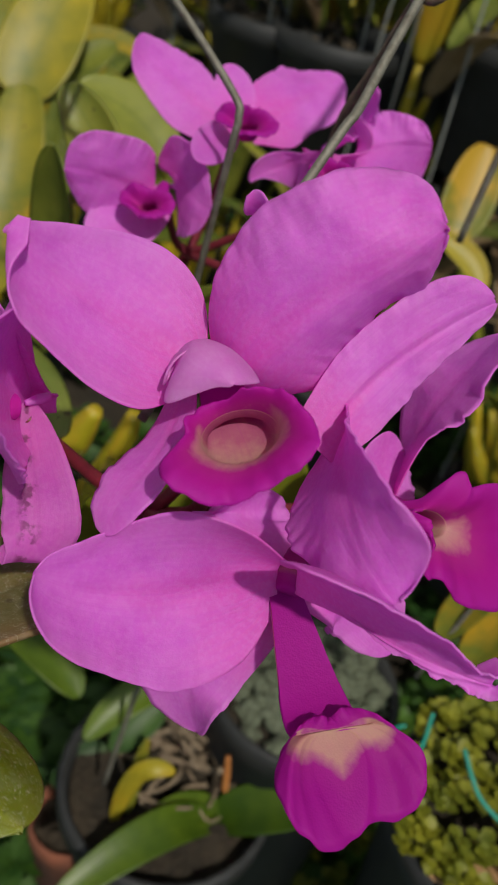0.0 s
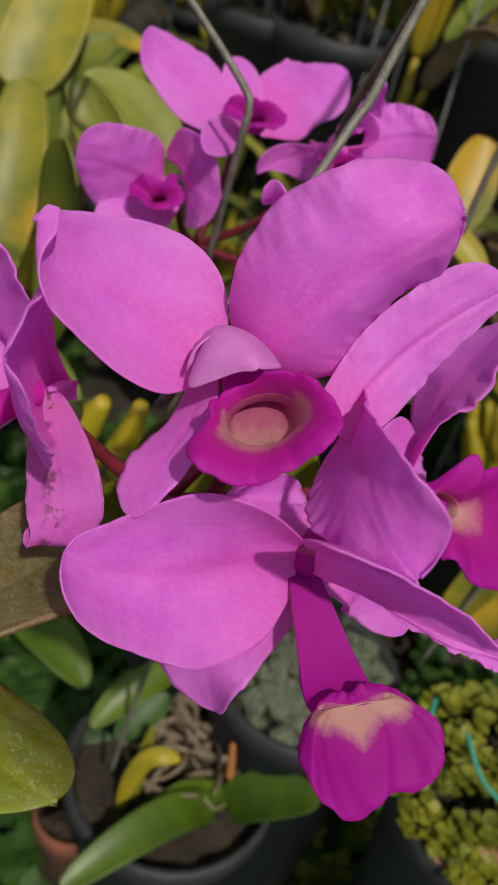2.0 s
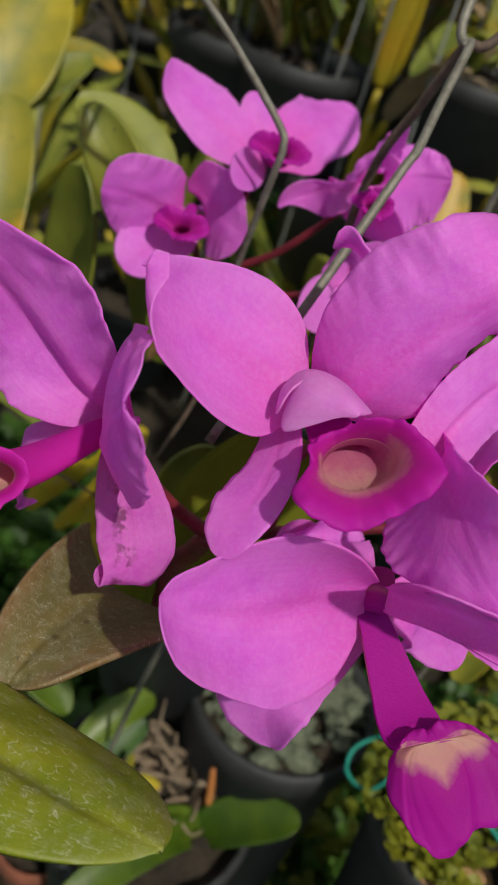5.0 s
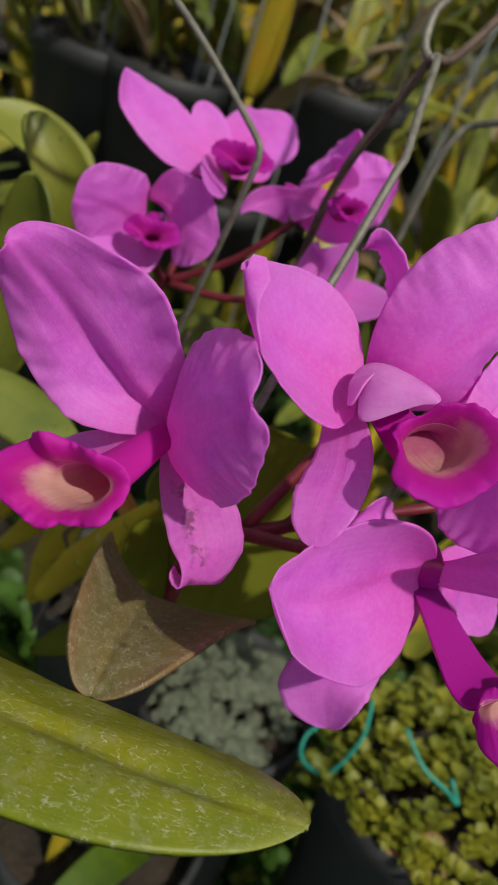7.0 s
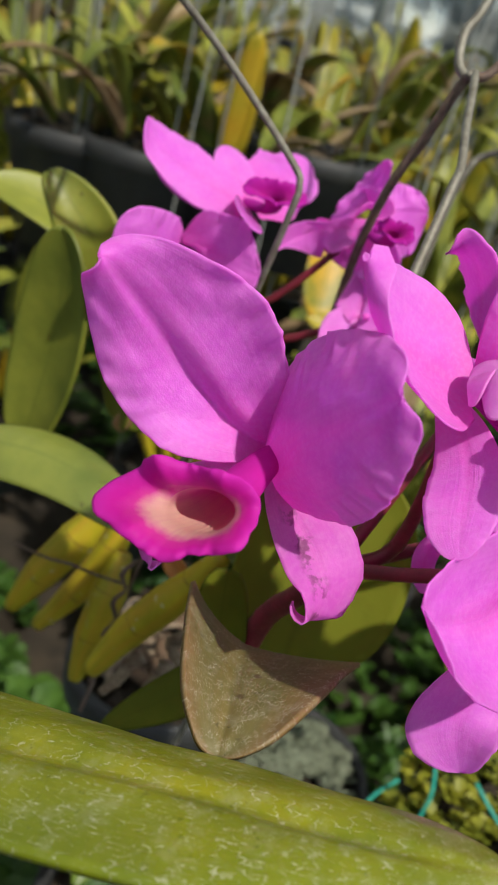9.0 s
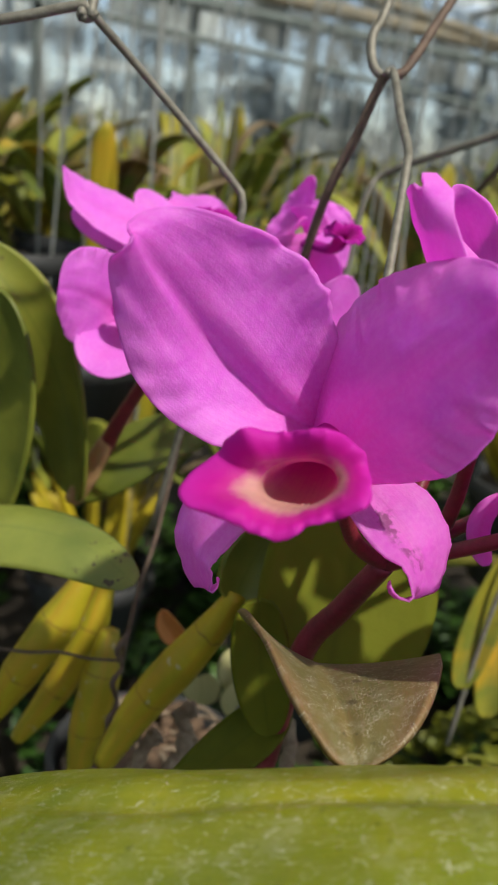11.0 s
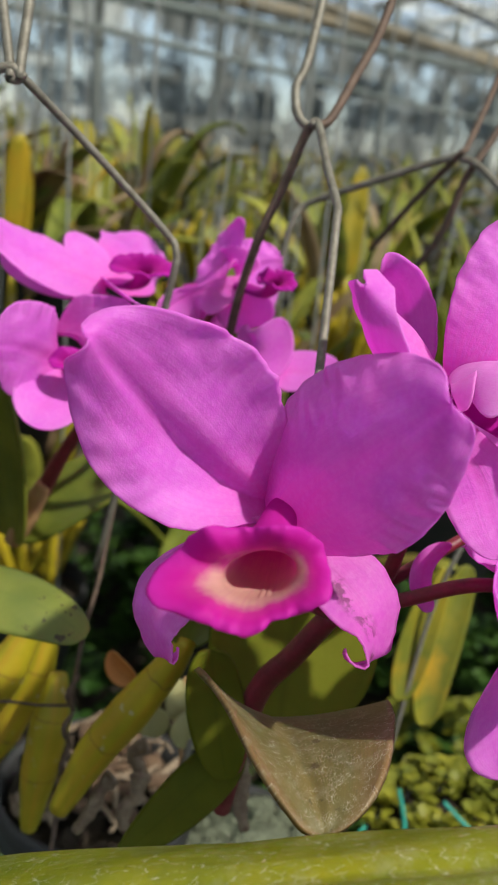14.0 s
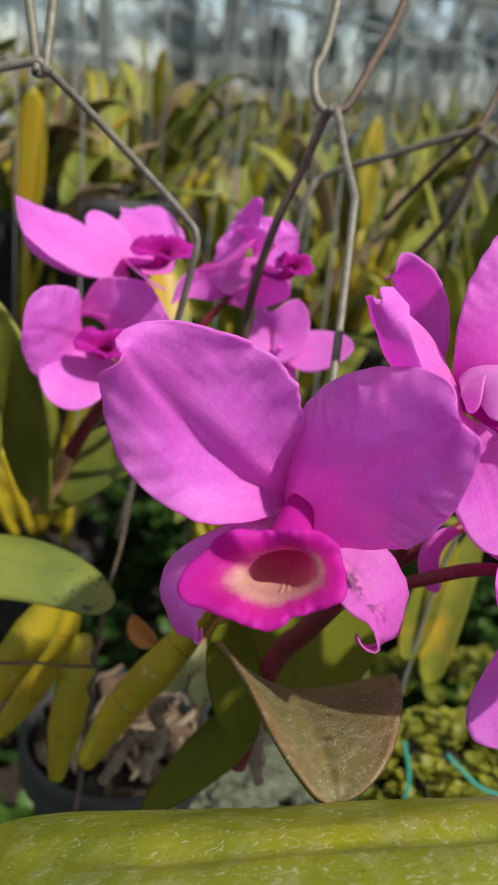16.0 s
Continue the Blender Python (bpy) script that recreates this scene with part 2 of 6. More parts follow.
def plain_material(name, light, dark, rough=0.6, scale=60, metal=0.0, relief=0.3, dist=0.001):
    m, nt, b = mat_base(name, rough, 0.4)
    c = coords(nt)
    a = noise_of(nt, c.outputs["Object"], scale, 5, 0.6)
    f = noise_of(nt, c.outputs["Object"], scale * 7, 3)
    v = math_node(nt, "ADD", math_node(nt, "MULTIPLY", a, 0.7), math_node(nt, "MULTIPLY", f, 0.3))
    col = ramp(nt, v, [(0.32, dark), (0.66, light)])
    nt.links.new(col, b.inputs["Base Color"])
    b.inputs["Metallic"].default_value = metal
    bump(nt, b, v, relief, dist)
    return m


PETAL = petal_material("orchid_petal", (0.90, 0.275, 0.92), (0.78, 0.155, 0.81), (0.90, 0.12, 0.65))
SEPAL = petal_material("orchid_sepal", (0.91, 0.30, 0.93), (0.79, 0.175, 0.82), (0.90, 0.15, 0.66))
SEPAL_SPOTTED = petal_material("orchid_sepal_spotted", (0.80, 0.22, 0.74), (0.68, 0.12, 0.66), (0.78, 0.17, 0.60), blemish=True)
COLUMN = petal_material("orchid_column", (0.90, 0.46, 0.92), (0.80, 0.30, 0.80), (0.84, 0.30, 0.74))
# Inner tube stops are lightened, in place of light that misses the throat.
LIP = lip_material("lip_magenta", [(0.0, (0.74, 0.12, 0.46)), (0.28, (0.80, 0.24, 0.46)), (0.39, (0.84, 0.48, 0.42)), (0.47, (0.87, 0.62, 0.44)), (0.60, (0.86, 0.56, 0.44)),
                                   (0.72, (0.74, 0.05, 0.40)), (0.84, (0.70, 0.014, 0.42)), (1.0, (0.74, 0.035, 0.56))])
# The deep stops are darkened: shade inside the tube is put into the colour.
LIP_PEACH = lip_material("lip_peach_throat", [(0.0, (0.46, 0.05, 0.22)), (0.24, (0.52, 0.07, 0.26)), (0.37, (0.70, 0.24, 0.34)), (0.46, (0.86, 0.60, 0.44)), (0.60, (0.80, 0.36, 0.38)),
                                              (0.70, (0.62, 0.03, 0.36)), (0.84, (0.60, 0.010, 0.40)), (1.0, (0.62, 0.022, 0.50))])
LIP_DARK = lip_material("lip_dark_magenta", [(0.0, (0.46, 0.03, 0.30)), (0.40, (0.50, 0.03, 0.28)), (0.50, (0.72, 0.20, 0.38)), (0.58, (0.66, 0.04, 0.42)), (0.80, (0.60, 0.015, 0.42)), (1.0, (0.60, 0.03, 0.52))])
LIP_APRON = lip_material("lip_apron", [(0.0, (0.46, 0.03, 0.26)), (0.36, (0.62, 0.14, 0.26)), (0.48, (0.80, 0.52, 0.36)), (0.64, (0.80, 0.50, 0.36)), (0.73, (0.52, 0.02, 0.38)), (0.85, (0.50, 0.008, 0.39)), (1.0, (0.54, 0.014, 0.43))], wobble=0.07)
STEM = plain_material("red_stem", (0.20, 0.02, 0.035), (0.09, 0.012, 0.018), 0.45, 120)
STEM_DRY = plain_material("dry_sheath", (0.42, 0.26, 0.12), (0.24, 0.12, 0.05), 0.7, 150)
LEAF_BIG = leaf_material("leaf_scratched", (0.250, 0.268, 0.008), (0.112, 0.150, 0.005), 0.38, 0.14, scratches=0.55)
LEAF_BROWN = leaf_material("leaf_bronze", (0.140, 0.118, 0.034), (0.060, 0.062, 0.016), 0.5, 0.10, scratches=0.55, spots=0.6, edge=(0.20, 0.115, 0.045))
LEAF_DARK = leaf_material("leaf_dark", (0.13, 0.145, 0.009), (0.065, 0.080, 0.006), 0.65, 0.25)
LEAF_DARK.node_tree.nodes["Principled BSDF"].inputs["Specular IOR Level"].default_value = 0.12
LEAF_TAN = leaf_material("leaf_withered", (0.40, 0.30, 0.17), (0.18, 0.11, 0.05), 0.7, 0.2, scale=0.5)
LEAF_LIME = leaf_material("leaf_lime", (0.11, 0.17, 0.010), (0.04, 0.085, 0.006), 0.4, 0.3)
LEAF_MARKED = leaf_material("leaf_marked_tip", (0.25, 0.28, 0.05), (0.12, 0.16, 0.03), 0.38, 0.22, tip_marks=0.9)
LEAF_GREEN = leaf_material("leaf_green", (0.25, 0.27, 0.035), (0.11, 0.14, 0.018), 0.42, 0.25, spots=0.5)
LEAF_YELLOW = leaf_material("leaf_yellow", (0.43, 0.34, 0.022), (0.18, 0.20, 0.022), 0.45, 0.3, spots=0.9, scale=0.5, dry=(0.52, 0.32, 0.02))
LEAF_FAR = leaf_material("leaf_far", (0.40, 0.41, 0.06), (0.09, 0.13, 0.022), 0.45, 0.35, scale=0.5, dry=(0.22, 0.15, 0.05), spots=0.5)
BULB = leaf_material("pseudobulb", (0.45, 0.37, 0.013), (0.21, 0.21, 0.011), 0.5, 0.08, spots=0.4, rings=0.75)
FERN = leaf_material("fern_green", (0.07, 0.15, 0.018), (0.016, 0.055, 0.008), 0.5, 0.3)
SUCC = leaf_material("succulent_yellow", (0.36, 0.34, 0.024), (0.11, 0.14, 0.012), 0.55, 0.3)
WIRE = plain_material("galvanised_wire", (0.24, 0.23, 0.19), (0.11, 0.10, 0.075), 0.6, 300, 0.4, 0.5, 0.0004)
WIRE_PALE = plain_material("pale_wire", (0.34, 0.35, 0.33), (0.20, 0.21, 0.19), 0.6, 300, 0.3, 0.4, 0.0004)
WIRE_RUST = plain_material("rusty_wire", (0.16, 0.11, 0.08), (0.07, 0.05, 0.04), 0.7, 300, 0.3, 0.5, 0.0004)
POT = plain_material("black_plastic_pot", (0.032, 0.033, 0.033), (0.016, 0.017, 0.017), 0.6, 40)
MOSS = plain_material("lichen_stone", (0.30, 0.34, 0.23), (0.05, 0.06, 0.03), 0.9, 320, 0, 1.0, 0.006)
SOIL = plain_material("dark_soil", (0.045, 0.033, 0.02), (0.012, 0.010, 0.007), 0.95, 30, 0, 1.0, 0.01)
ROOT = plain_material("dry_root", (0.27, 0.21, 0.14), (0.10, 0.065, 0.04), 0.85, 150)
CORD = plain_material("green_cord", (0.02, 0.30, 0.22), (0.01, 0.20, 0.15), 0.5, 200)
TUBE = plain_material("painted_tube", (0.26, 0.22, 0.15), (0.11, 0.10, 0.07), 0.6, 8)
BARK = plain_material("bark_chip", (0.13, 0.08, 0.045), (0.05, 0.03, 0.018), 0.9, 200)
POST = plain_material("grey_green_post", (0.16, 0.19, 0.18), (0.09, 0.11, 0.10), 0.6, 8)


def film_material(name, dark, light):
    m, nt, b = mat_base(name, 0.5, 0.3)
    c = coords(nt)
    a = noise_of(nt, c.outputs["Object"], 2.6, 5, 0.65)
    col = ramp(nt, a, [(0.38, dark), (0.62, light)])
    nt.links.new(col, b.inputs["Base Color"])
    translucent_mix(nt, b, col, 0.6)
    clear = nt.nodes.new("ShaderNodeBsdfTransparent")
    both = nt.nodes.new("ShaderNodeMixShader")
    nt.links.new(ramp(nt, noise_of(nt, c.outputs["Object"], 2.2, 5, 0.7), [(0.46, (0.05, 0.05, 0.05)), (0.60, (0.7, 0.7, 0.7))]), both.inputs[0])
    out = nt.nodes["Material Output"]
    nt.links.new(out.inputs[0].links[0].from_socket, both.inputs[1])
    nt.links.new(clear.outputs[0], both.inputs[2])
    nt.links.new(both.outputs[0], out.inputs[0])
    return m


FILM = film_material("greenhouse_film", (0.20, 0.225, 0.215), (0.66, 0.69, 0.66))
# Darker, greyer tones than FILM, for the right-hand stretch of the wall.
FILM_GREY = film_material("greyer_film", (0.12, 0.135, 0.125), (0.37, 0.39, 0.37))
TERRACOTTA = plain_material("terracotta", (0.26, 0.085, 0.045), (0.12, 0.045, 0.028), 0.85, 60)
ORANGE_DRY = leaf_material("dry_orange_bract", (0.60, 0.26, 0.07), (0.36, 0.11, 0.03), 0.6, 0.3)
PALE_LEAF = leaf_material("pale_leaf", (0.44, 0.42, 0.20), (0.26, 0.27, 0.09), 0.5, 0.3)

# ---- mesh helpers ----


def adopt(ob, parent, label=""):
    if parent is not None:
        ob.parent = parent
        if parent.type == "EMPTY":
            ob.matrix_parent_inverse = Matrix.Translation(-parent.location)
    if label:
        ob["label"] = label


def mesh_object(name, verts, faces, material, parent=None, uv=None, smooth=True, label=""):
    me = bpy.data.meshes.new(name)
    me.from_pydata([tuple(v) for v in verts], [], faces)
    if uv is not None:
        layer = me.uv_layers.new(name="UVMap")
        idx = np.empty(len(me.loops), dtype=np.int32)
        me.loops.foreach_get("vertex_index", idx)
        layer.data.foreach_set("uv", np.asarray(uv, dtype=np.float32)[idx].ravel())
    me.materials.append(material)
    if smooth:
        me.polygons.foreach_set("use_smooth", np.ones(len(me.polygons), dtype=bool))
    me.update()
    ob = new(name, me)
    adopt(ob, parent, label)
    return ob


def part(name, bm, material, parent, label=""):
    me = bpy.data.meshes.new(name)
    bm.to_mesh(me)
    bm.free()
    me.materials.append(material)
    me.polygons.foreach_set("use_smooth", np.ones(len(me.polygons), dtype=bool))
    ob = new(name, me)
    adopt(ob, parent, label)
    return ob


def unit(v):
    v = np.asarray(v, float)
    return v / (np.linalg.norm(v, axis=-1, keepdims=True) + 1e-12)


def bezier(p0, p1, p2, p3, u):
    u = np.asarray(u, float)[:, None]
    p0, p1, p2, p3 = (np.asarray(p, float) for p in (p0, p1, p2, p3))
    c = (1 - u) ** 3 * p0 + 3 * u * (1 - u) ** 2 * p1 + 3 * u * u * (1 - u) * p2 + u ** 3 * p3
    t = 3 * (1 - u) ** 2 * (p1 - p0) + 6 * u * (1 - u) * (p2 - p1) + 3 * u * u * (p3 - p2)
    return c, unit(t)


def blade(name, material, parent, p0, p1, p2, p3, n, w, a=0.6, b=0.5, asym=0.0, cup=0.1, nu=36, ns=16, ruffle=0.0, waves=5.0,
          crease=0.0, curl=0.0, thick=0.0004, notch=0.0, seed=0, label="", base_width=0.0, bumps=0.0, sweep=0.0, tw=0.0, step=0.0, taper=0.0, hook=None, pucker=0.0, fold=0.0, rib_at=0.0):
    """A petal or leaf: a midrib, a width that swells and closes again, a cupped section, a wavy rim and a thickness."""
    U = (1 - np.cos(np.linspace(0, 1, nu + 1) * math.pi)) / 2 * 0.6 + np.linspace(0, 1, nu + 1) * 0.4
    C, T = bezier(p0, p1, p2, p3, U)
    u = U[:, None]
    nn = np.asarray(n[0], float) * (1 - u) + np.asarray(n[1], float) * u
    S = unit(np.cross(nn, T))
    N = np.cross(T, S)
    if hook:
        start, turn, radius, toward = hook
        i0 = int(np.searchsorted(U, start))
        c0, t0, s0 = C[i0].copy(), T[i0].copy(), S[i0].copy()
        n0 = unit(np.asarray(toward, float) - t0 * (np.asarray(toward, float) @ t0))
        s1 = np.cross(n0, t0)
        s1 = s1 if s1 @ s0 > 0 else -s1
        for i in range(i0, nu + 1):
            g = (U[i] - U[i0]) / (1 - U[i0])
            f = g * radians(turn)
            C[i] = c0 + radius * (t0 * math.sin(f) + n0 * (1 - math.cos(f)))
            T[i] = t0 * math.cos(f) + n0 * math.sin(f)
            k = min(1.0, g * 2.5)
            S[i] = unit(s0 * (1 - k) + s1 * k)
            N[i] = np.cross(T[i], S[i])
    m = a / (a + b)
    pr = np.maximum(U, 1e-6) ** a * np.maximum(1 - U, 1e-6) ** b / (m ** a * (1 - m) ** b)
    if base_width:
        pr = np.where(U < m, base_width + (1 - base_width) * pr, pr)
    if taper:
        pr = np.maximum(1 - U, 1e-6) ** taper
    h = w * np.maximum(pr, 0.03)
    s = np.linspace(-1, 1, ns + 1)
    rnd = np.random.RandomState(seed + 7)
    ph = rnd.rand(6) * 6.28
    P = np.zeros((nu + 1, ns + 1, 3))
    NN = np.zeros_like(P)
    fade = np.clip((1 - U) * 7, 0, 1)
    for j, sj in enumerate(s):
        edge = abs(sj) ** 2.5
        wob = np.sin(U * waves * 6.28 + ph[0] + 1.3 * sj) + 0.6 * np.sin(U * waves * 2.3 * 6.28 + ph[1] + 2.0 * np.sign(sj))
        wob = wob + 0.30 * np.sin(U * waves * 5.3 * 6.28 + ph[5] + 1.1 * np.sign(sj))
        wob = wob * np.clip(U * 2.2 - 0.25, 0, 1) * fade
        off = cup * h * sj * sj + ruffle * w * edge * wob
        off = off - crease * w * math.exp(-((sj - rib_at) / 0.10) ** 2) * np.clip(1.1 - U, 0, 1) ** 0.5 * np.clip(U * 4 - 0.4, 0, 1) * fade
        if step:
            off = off - step * w * (0.5 + 0.5 * math.tanh(sj / 0.055)) * np.clip(U * 4 - 0.3, 0, 1) * np.clip(2.4 - 2.4 * U, 0, 1) * fade * (1 - 0.6 * max(sj, 0))
        if bumps:
            off = off + bumps * w * (np.sin(7 * U + 3 * sj + ph[2]) * np.cos(4.0 * sj + 5 * U + ph[3]) + 0.5 * np.sin(17 * U - 9 * sj + ph[4])) * np.clip(U * 3, 0, 1) * fade
        if fold:
            off = off + fold * h * abs(sj) ** 1.1 * np.clip(1.15 - U, 0, 1) ** 0.5
        if pucker:
            fan = np.sin(13 * sj + ph[0] + 2.5 * U) + 0.6 * np.sin(23 * sj * (0.6 + 0.4 * U) + ph[1])
            off = off + pucker * w * fan * U ** 4 * fade
            off = off + pucker * w * edge * np.sin(38 * U + 3 * abs(sj) + ph[2] + np.sign(sj)) * np.clip(U * 2 - 0.5, 0, 1) * fade
        side = h * sj * (1 + asym * sj) * (1 + 0.35 * ruffle * edge * wob)
        back = -notch * w * np.exp(-(h * sj / (0.22 * w)) ** 2) * U ** 5
        P[:, j] = C + S * side[:, None] + N * off[:, None] + T * back[:, None]
        if sweep:
            P[:, j] -= T * (sweep * w * abs(sj) ** 1.5 * (1 + tw * sj) * (1 - U))[:, None]
        if curl:
            k = np.clip((U - 0.72) / 0.28, 0, 1)
            P[:, j] += N * (curl * w * k ** 2)[:, None] - T * (abs(curl) * w * 0.7 * k ** 3)[:, None]
    du = np.gradient(P, axis=0)
    dv = np.gradient(P, axis=1)
    NN = unit(np.cross(du, dv))
    Q = P - NN * thick
    nv = (nu + 1) * (ns + 1)
    verts = np.concatenate([P.reshape(-1, 3), Q.reshape(-1, 3)])
    across = np.interp(s, (-1, rib_at, 1), (0, 0.5, 1))
    uv = np.stack(np.meshgrid(U, across, indexing="ij"), -1)[..., ::-1].reshape(-1, 2)
    uv = np.concatenate([uv, uv])
    faces = []
    w1 = ns + 1
    for i in range(nu):
        for j in range(ns):
            q = i * w1 + j
            faces.append((q, q + 1, q + w1 + 1, q + w1))
            faces.append((nv + q, nv + q + w1, nv + q + w1 + 1, nv + q + 1))
        for j in (0, ns):
            q = i * w1 + j
            faces.append((q, q + w1, nv + q + w1, nv + q) if j == 0 else (q, nv + q, nv + q + w1, q + w1))
    for i in (0, nu):
        for j in range(ns):
            q = i * w1 + j
            faces.append((q, nv + q, nv + q + 1, q + 1) if i == 0 else (q, q + 1, nv + q + 1, nv + q))
    return mesh_object(name, verts, faces, material, parent, uv, True, label)


STATIONS = (0.0, 0.2, 0.45, 0.7, 0.9)


def smooth_values(knots, values, u):
    """A smooth line through a few values."""
    k, v = np.asarray(knots, float), np.asarray(values, float)
    m = np.gradient(v, k)
    i = np.clip(np.searchsorted(k, u, side="right") - 1, 0, len(k) - 2)
    h = k[i + 1] - k[i]
    t = (u - k[i]) / h
    return (2 * t ** 3 - 3 * t * t + 1) * v[i] + (t ** 3 - 2 * t * t + t) * h * m[i] + (3 * t * t - 2 * t ** 3) * v[i + 1] + (t ** 3 - t * t) * h * m[i + 1]


def loop_values(values, th):
    """A smooth closed line through evenly spaced values."""
    v = np.asarray(values, float)
    n = len(v)
    x = (np.asarray(th) / (2 * math.pi) * n) % n
    i = np.floor(x).astype(int) % n
    t = x - np.floor(x)
    a, b, c, d = v[(i - 1) % n], v[i], v[(i + 1) % n], v[(i + 2) % n]
    return 0.5 * (2 * b + (c - a) * t + (2 * a - 5 * b + 4 * c - d) * t * t + (3 * b - a - 3 * c + d) * t ** 3)


def thick_sheet(name, P, uv, material, parent, thick, label=""):
    """Gives a grid of points a back, a rim and a thickness."""
    nu, ns = P.shape[0] - 1, P.shape[1] - 1
    N = unit(np.cross(np.gradient(P, axis=0), np.gradient(P, axis=1)))
    nv = (nu + 1) * (ns + 1)
    verts = np.concatenate([P.reshape(-1, 3), (P - N * thick).reshape(-1, 3)])
    q = (np.arange(nu)[:, None] * (ns + 1) + np.arange(ns)[None]).ravel()
    w1 = ns + 1
    front = np.stack([q, q + 1, q + w1 + 1, q + w1], 1)
    faces = front.tolist() + (nv + front[:, ::-1]).tolist()
    for i in range(nu):
        a, b = i * w1, i * w1 + ns
        faces.append((a, a + w1, nv + a + w1, nv + a))
        faces.append((b, nv + b, nv + b + w1, b + w1))
    for j in range(ns):
        a, b = j, nu * w1 + j
        faces.append((a, nv + a, nv + a + 1, a + 1))
        faces.append((b, b + 1, nv + b + 1, nv + b))
    return mesh_object(name, verts, faces, material, parent, np.concatenate([uv, uv]), True, label)


def petal(name, material, parent, p0, p1, p2, p3, n, left, right, bend, notch=0.0, ruffle=0.03, waves=4.0, crease=0.03, step=0.0, pucker=0.01, bumps=0.012,
          ribs=0.0, rib_at=0.0, thick=0.0004, seed=0, nu=110, ns=56, label=""):
    """A petal whose two halves have their own widths and bends, with a midrib, a puckered rim and soft swellings."""
    U = (1 - np.cos(np.linspace(0, 1, nu + 1) * math.pi)) / 2 * 0.6 + np.linspace(0, 1, nu + 1) * 0.4
    U[-1] = 0.9995
    C, T = bezier(p0, p1, p2, p3, U)
    u = U[:, None]
    nn = np.asarray(n[0], float) * (1 - u) + np.asarray(n[1], float) * u
    S = unit(np.cross(nn, T))
    N = np.cross(T, S)
    cap = np.sqrt(1 - U ** 14)
    wide = max(max(left), max(right))
    ph = np.random.RandomState(seed + 7).rand(8) * 6.28
    fade = np.clip((1 - U) * 6, 0, 1)
    s = np.linspace(-1, 1, ns + 1)
    P = np.zeros((nu + 1, ns + 1, 3))
    for j, sj in enumerate(s):
        w = smooth_values(STATIONS, left if sj < 0 else right, U) * cap
        b = bend[0] * (1 - U) + bend[1] * U if sj < 0 else bend[2] * (1 - U) + bend[3] * U
        side = np.sign(sj)
        edge = abs(sj) ** 3
        wob = np.sin(U * waves * 6.28 + ph[0] + 1.3 * sj) + 0.6 * np.sin(U * waves * 14.4 + ph[1] + 2 * side) + 0.35 * np.sin(U * waves * 33 + ph[5] + side)
        wob = wob * np.clip(U * 2.2 - 0.2, 0, 1)
        off = b * w * sj * sj + ruffle * wide * edge * wob * (0.4 + 0.6 * fade)
        from_rib = sj - rib_at
        off = off - crease * wide * math.exp(-(from_rib / 0.10) ** 2) * np.clip(U * 4 - 0.3, 0, 1) * np.clip(1.1 - U, 0, 1) ** 0.5
        if step:
            off = off - step * wide * (0.5 + 0.5 * math.tanh((from_rib - 0.04) / 0.07)) * np.clip(U * 4 - 0.3, 0, 1) * np.clip(2.2 - 2.2 * U, 0, 1) * (1 - 0.8 * max(sj, 0))
        off = off + bumps * wide * (np.sin(7 * U + 3 * sj + ph[2]) * np.cos(4 * sj + 5 * U + ph[3]) + 0.5 * np.sin(17 * U - 9 * sj + ph[4])) * np.clip(U * 3, 0, 1) * fade
        y = w * sj / wide
        fan = np.sin(13 * y + ph[0] + 2.5 * U) + 0.6 * np.sin(23 * y * (0.6 + 0.4 * U) + ph[1]) + 0.35 * np.sin(41 * y + 3 * U + ph[6])
        off = off + pucker * wide * (fan * U ** 4 * fade + 0.8 * edge * np.sin(38 * U + 3 * abs(sj) + ph[2] + side) * np.clip(U * 2 - 0.5, 0, 1)) * (0.3 + 0.7 * fade)
        if ribs:
            off = off + ribs * wide * (abs(sj) ** 3 * np.sin(64 * U - 10 * abs(sj) + ph[7] + 2.5 * np.sin(7 * U + ph[6])) + 0.8 * abs(sj) ** 1.5 * np.sin(29 * U + 7 * abs(sj) + ph[5] + 1.5 * np.sin(5 * U + ph[6]))) * np.clip(U * 2.5 - 0.4, 0, 1)
        back = -notch * wide * np.exp(-(w * sj / (0.22 * wide)) ** 2) * U ** 5
        P[:, j] = C + S * (w * sj * (1 + 0.25 * ruffle * edge * wob))[:, None] + N * off[:, None] + T * back[:, None]
    uv = np.stack(np.meshgrid(U, (s - rib_at) * 0.5 + 0.5, indexing="ij"), -1)[..., ::-1].reshape(-1, 2)
    return thick_sheet(name, P, uv, material, parent, thick, label)


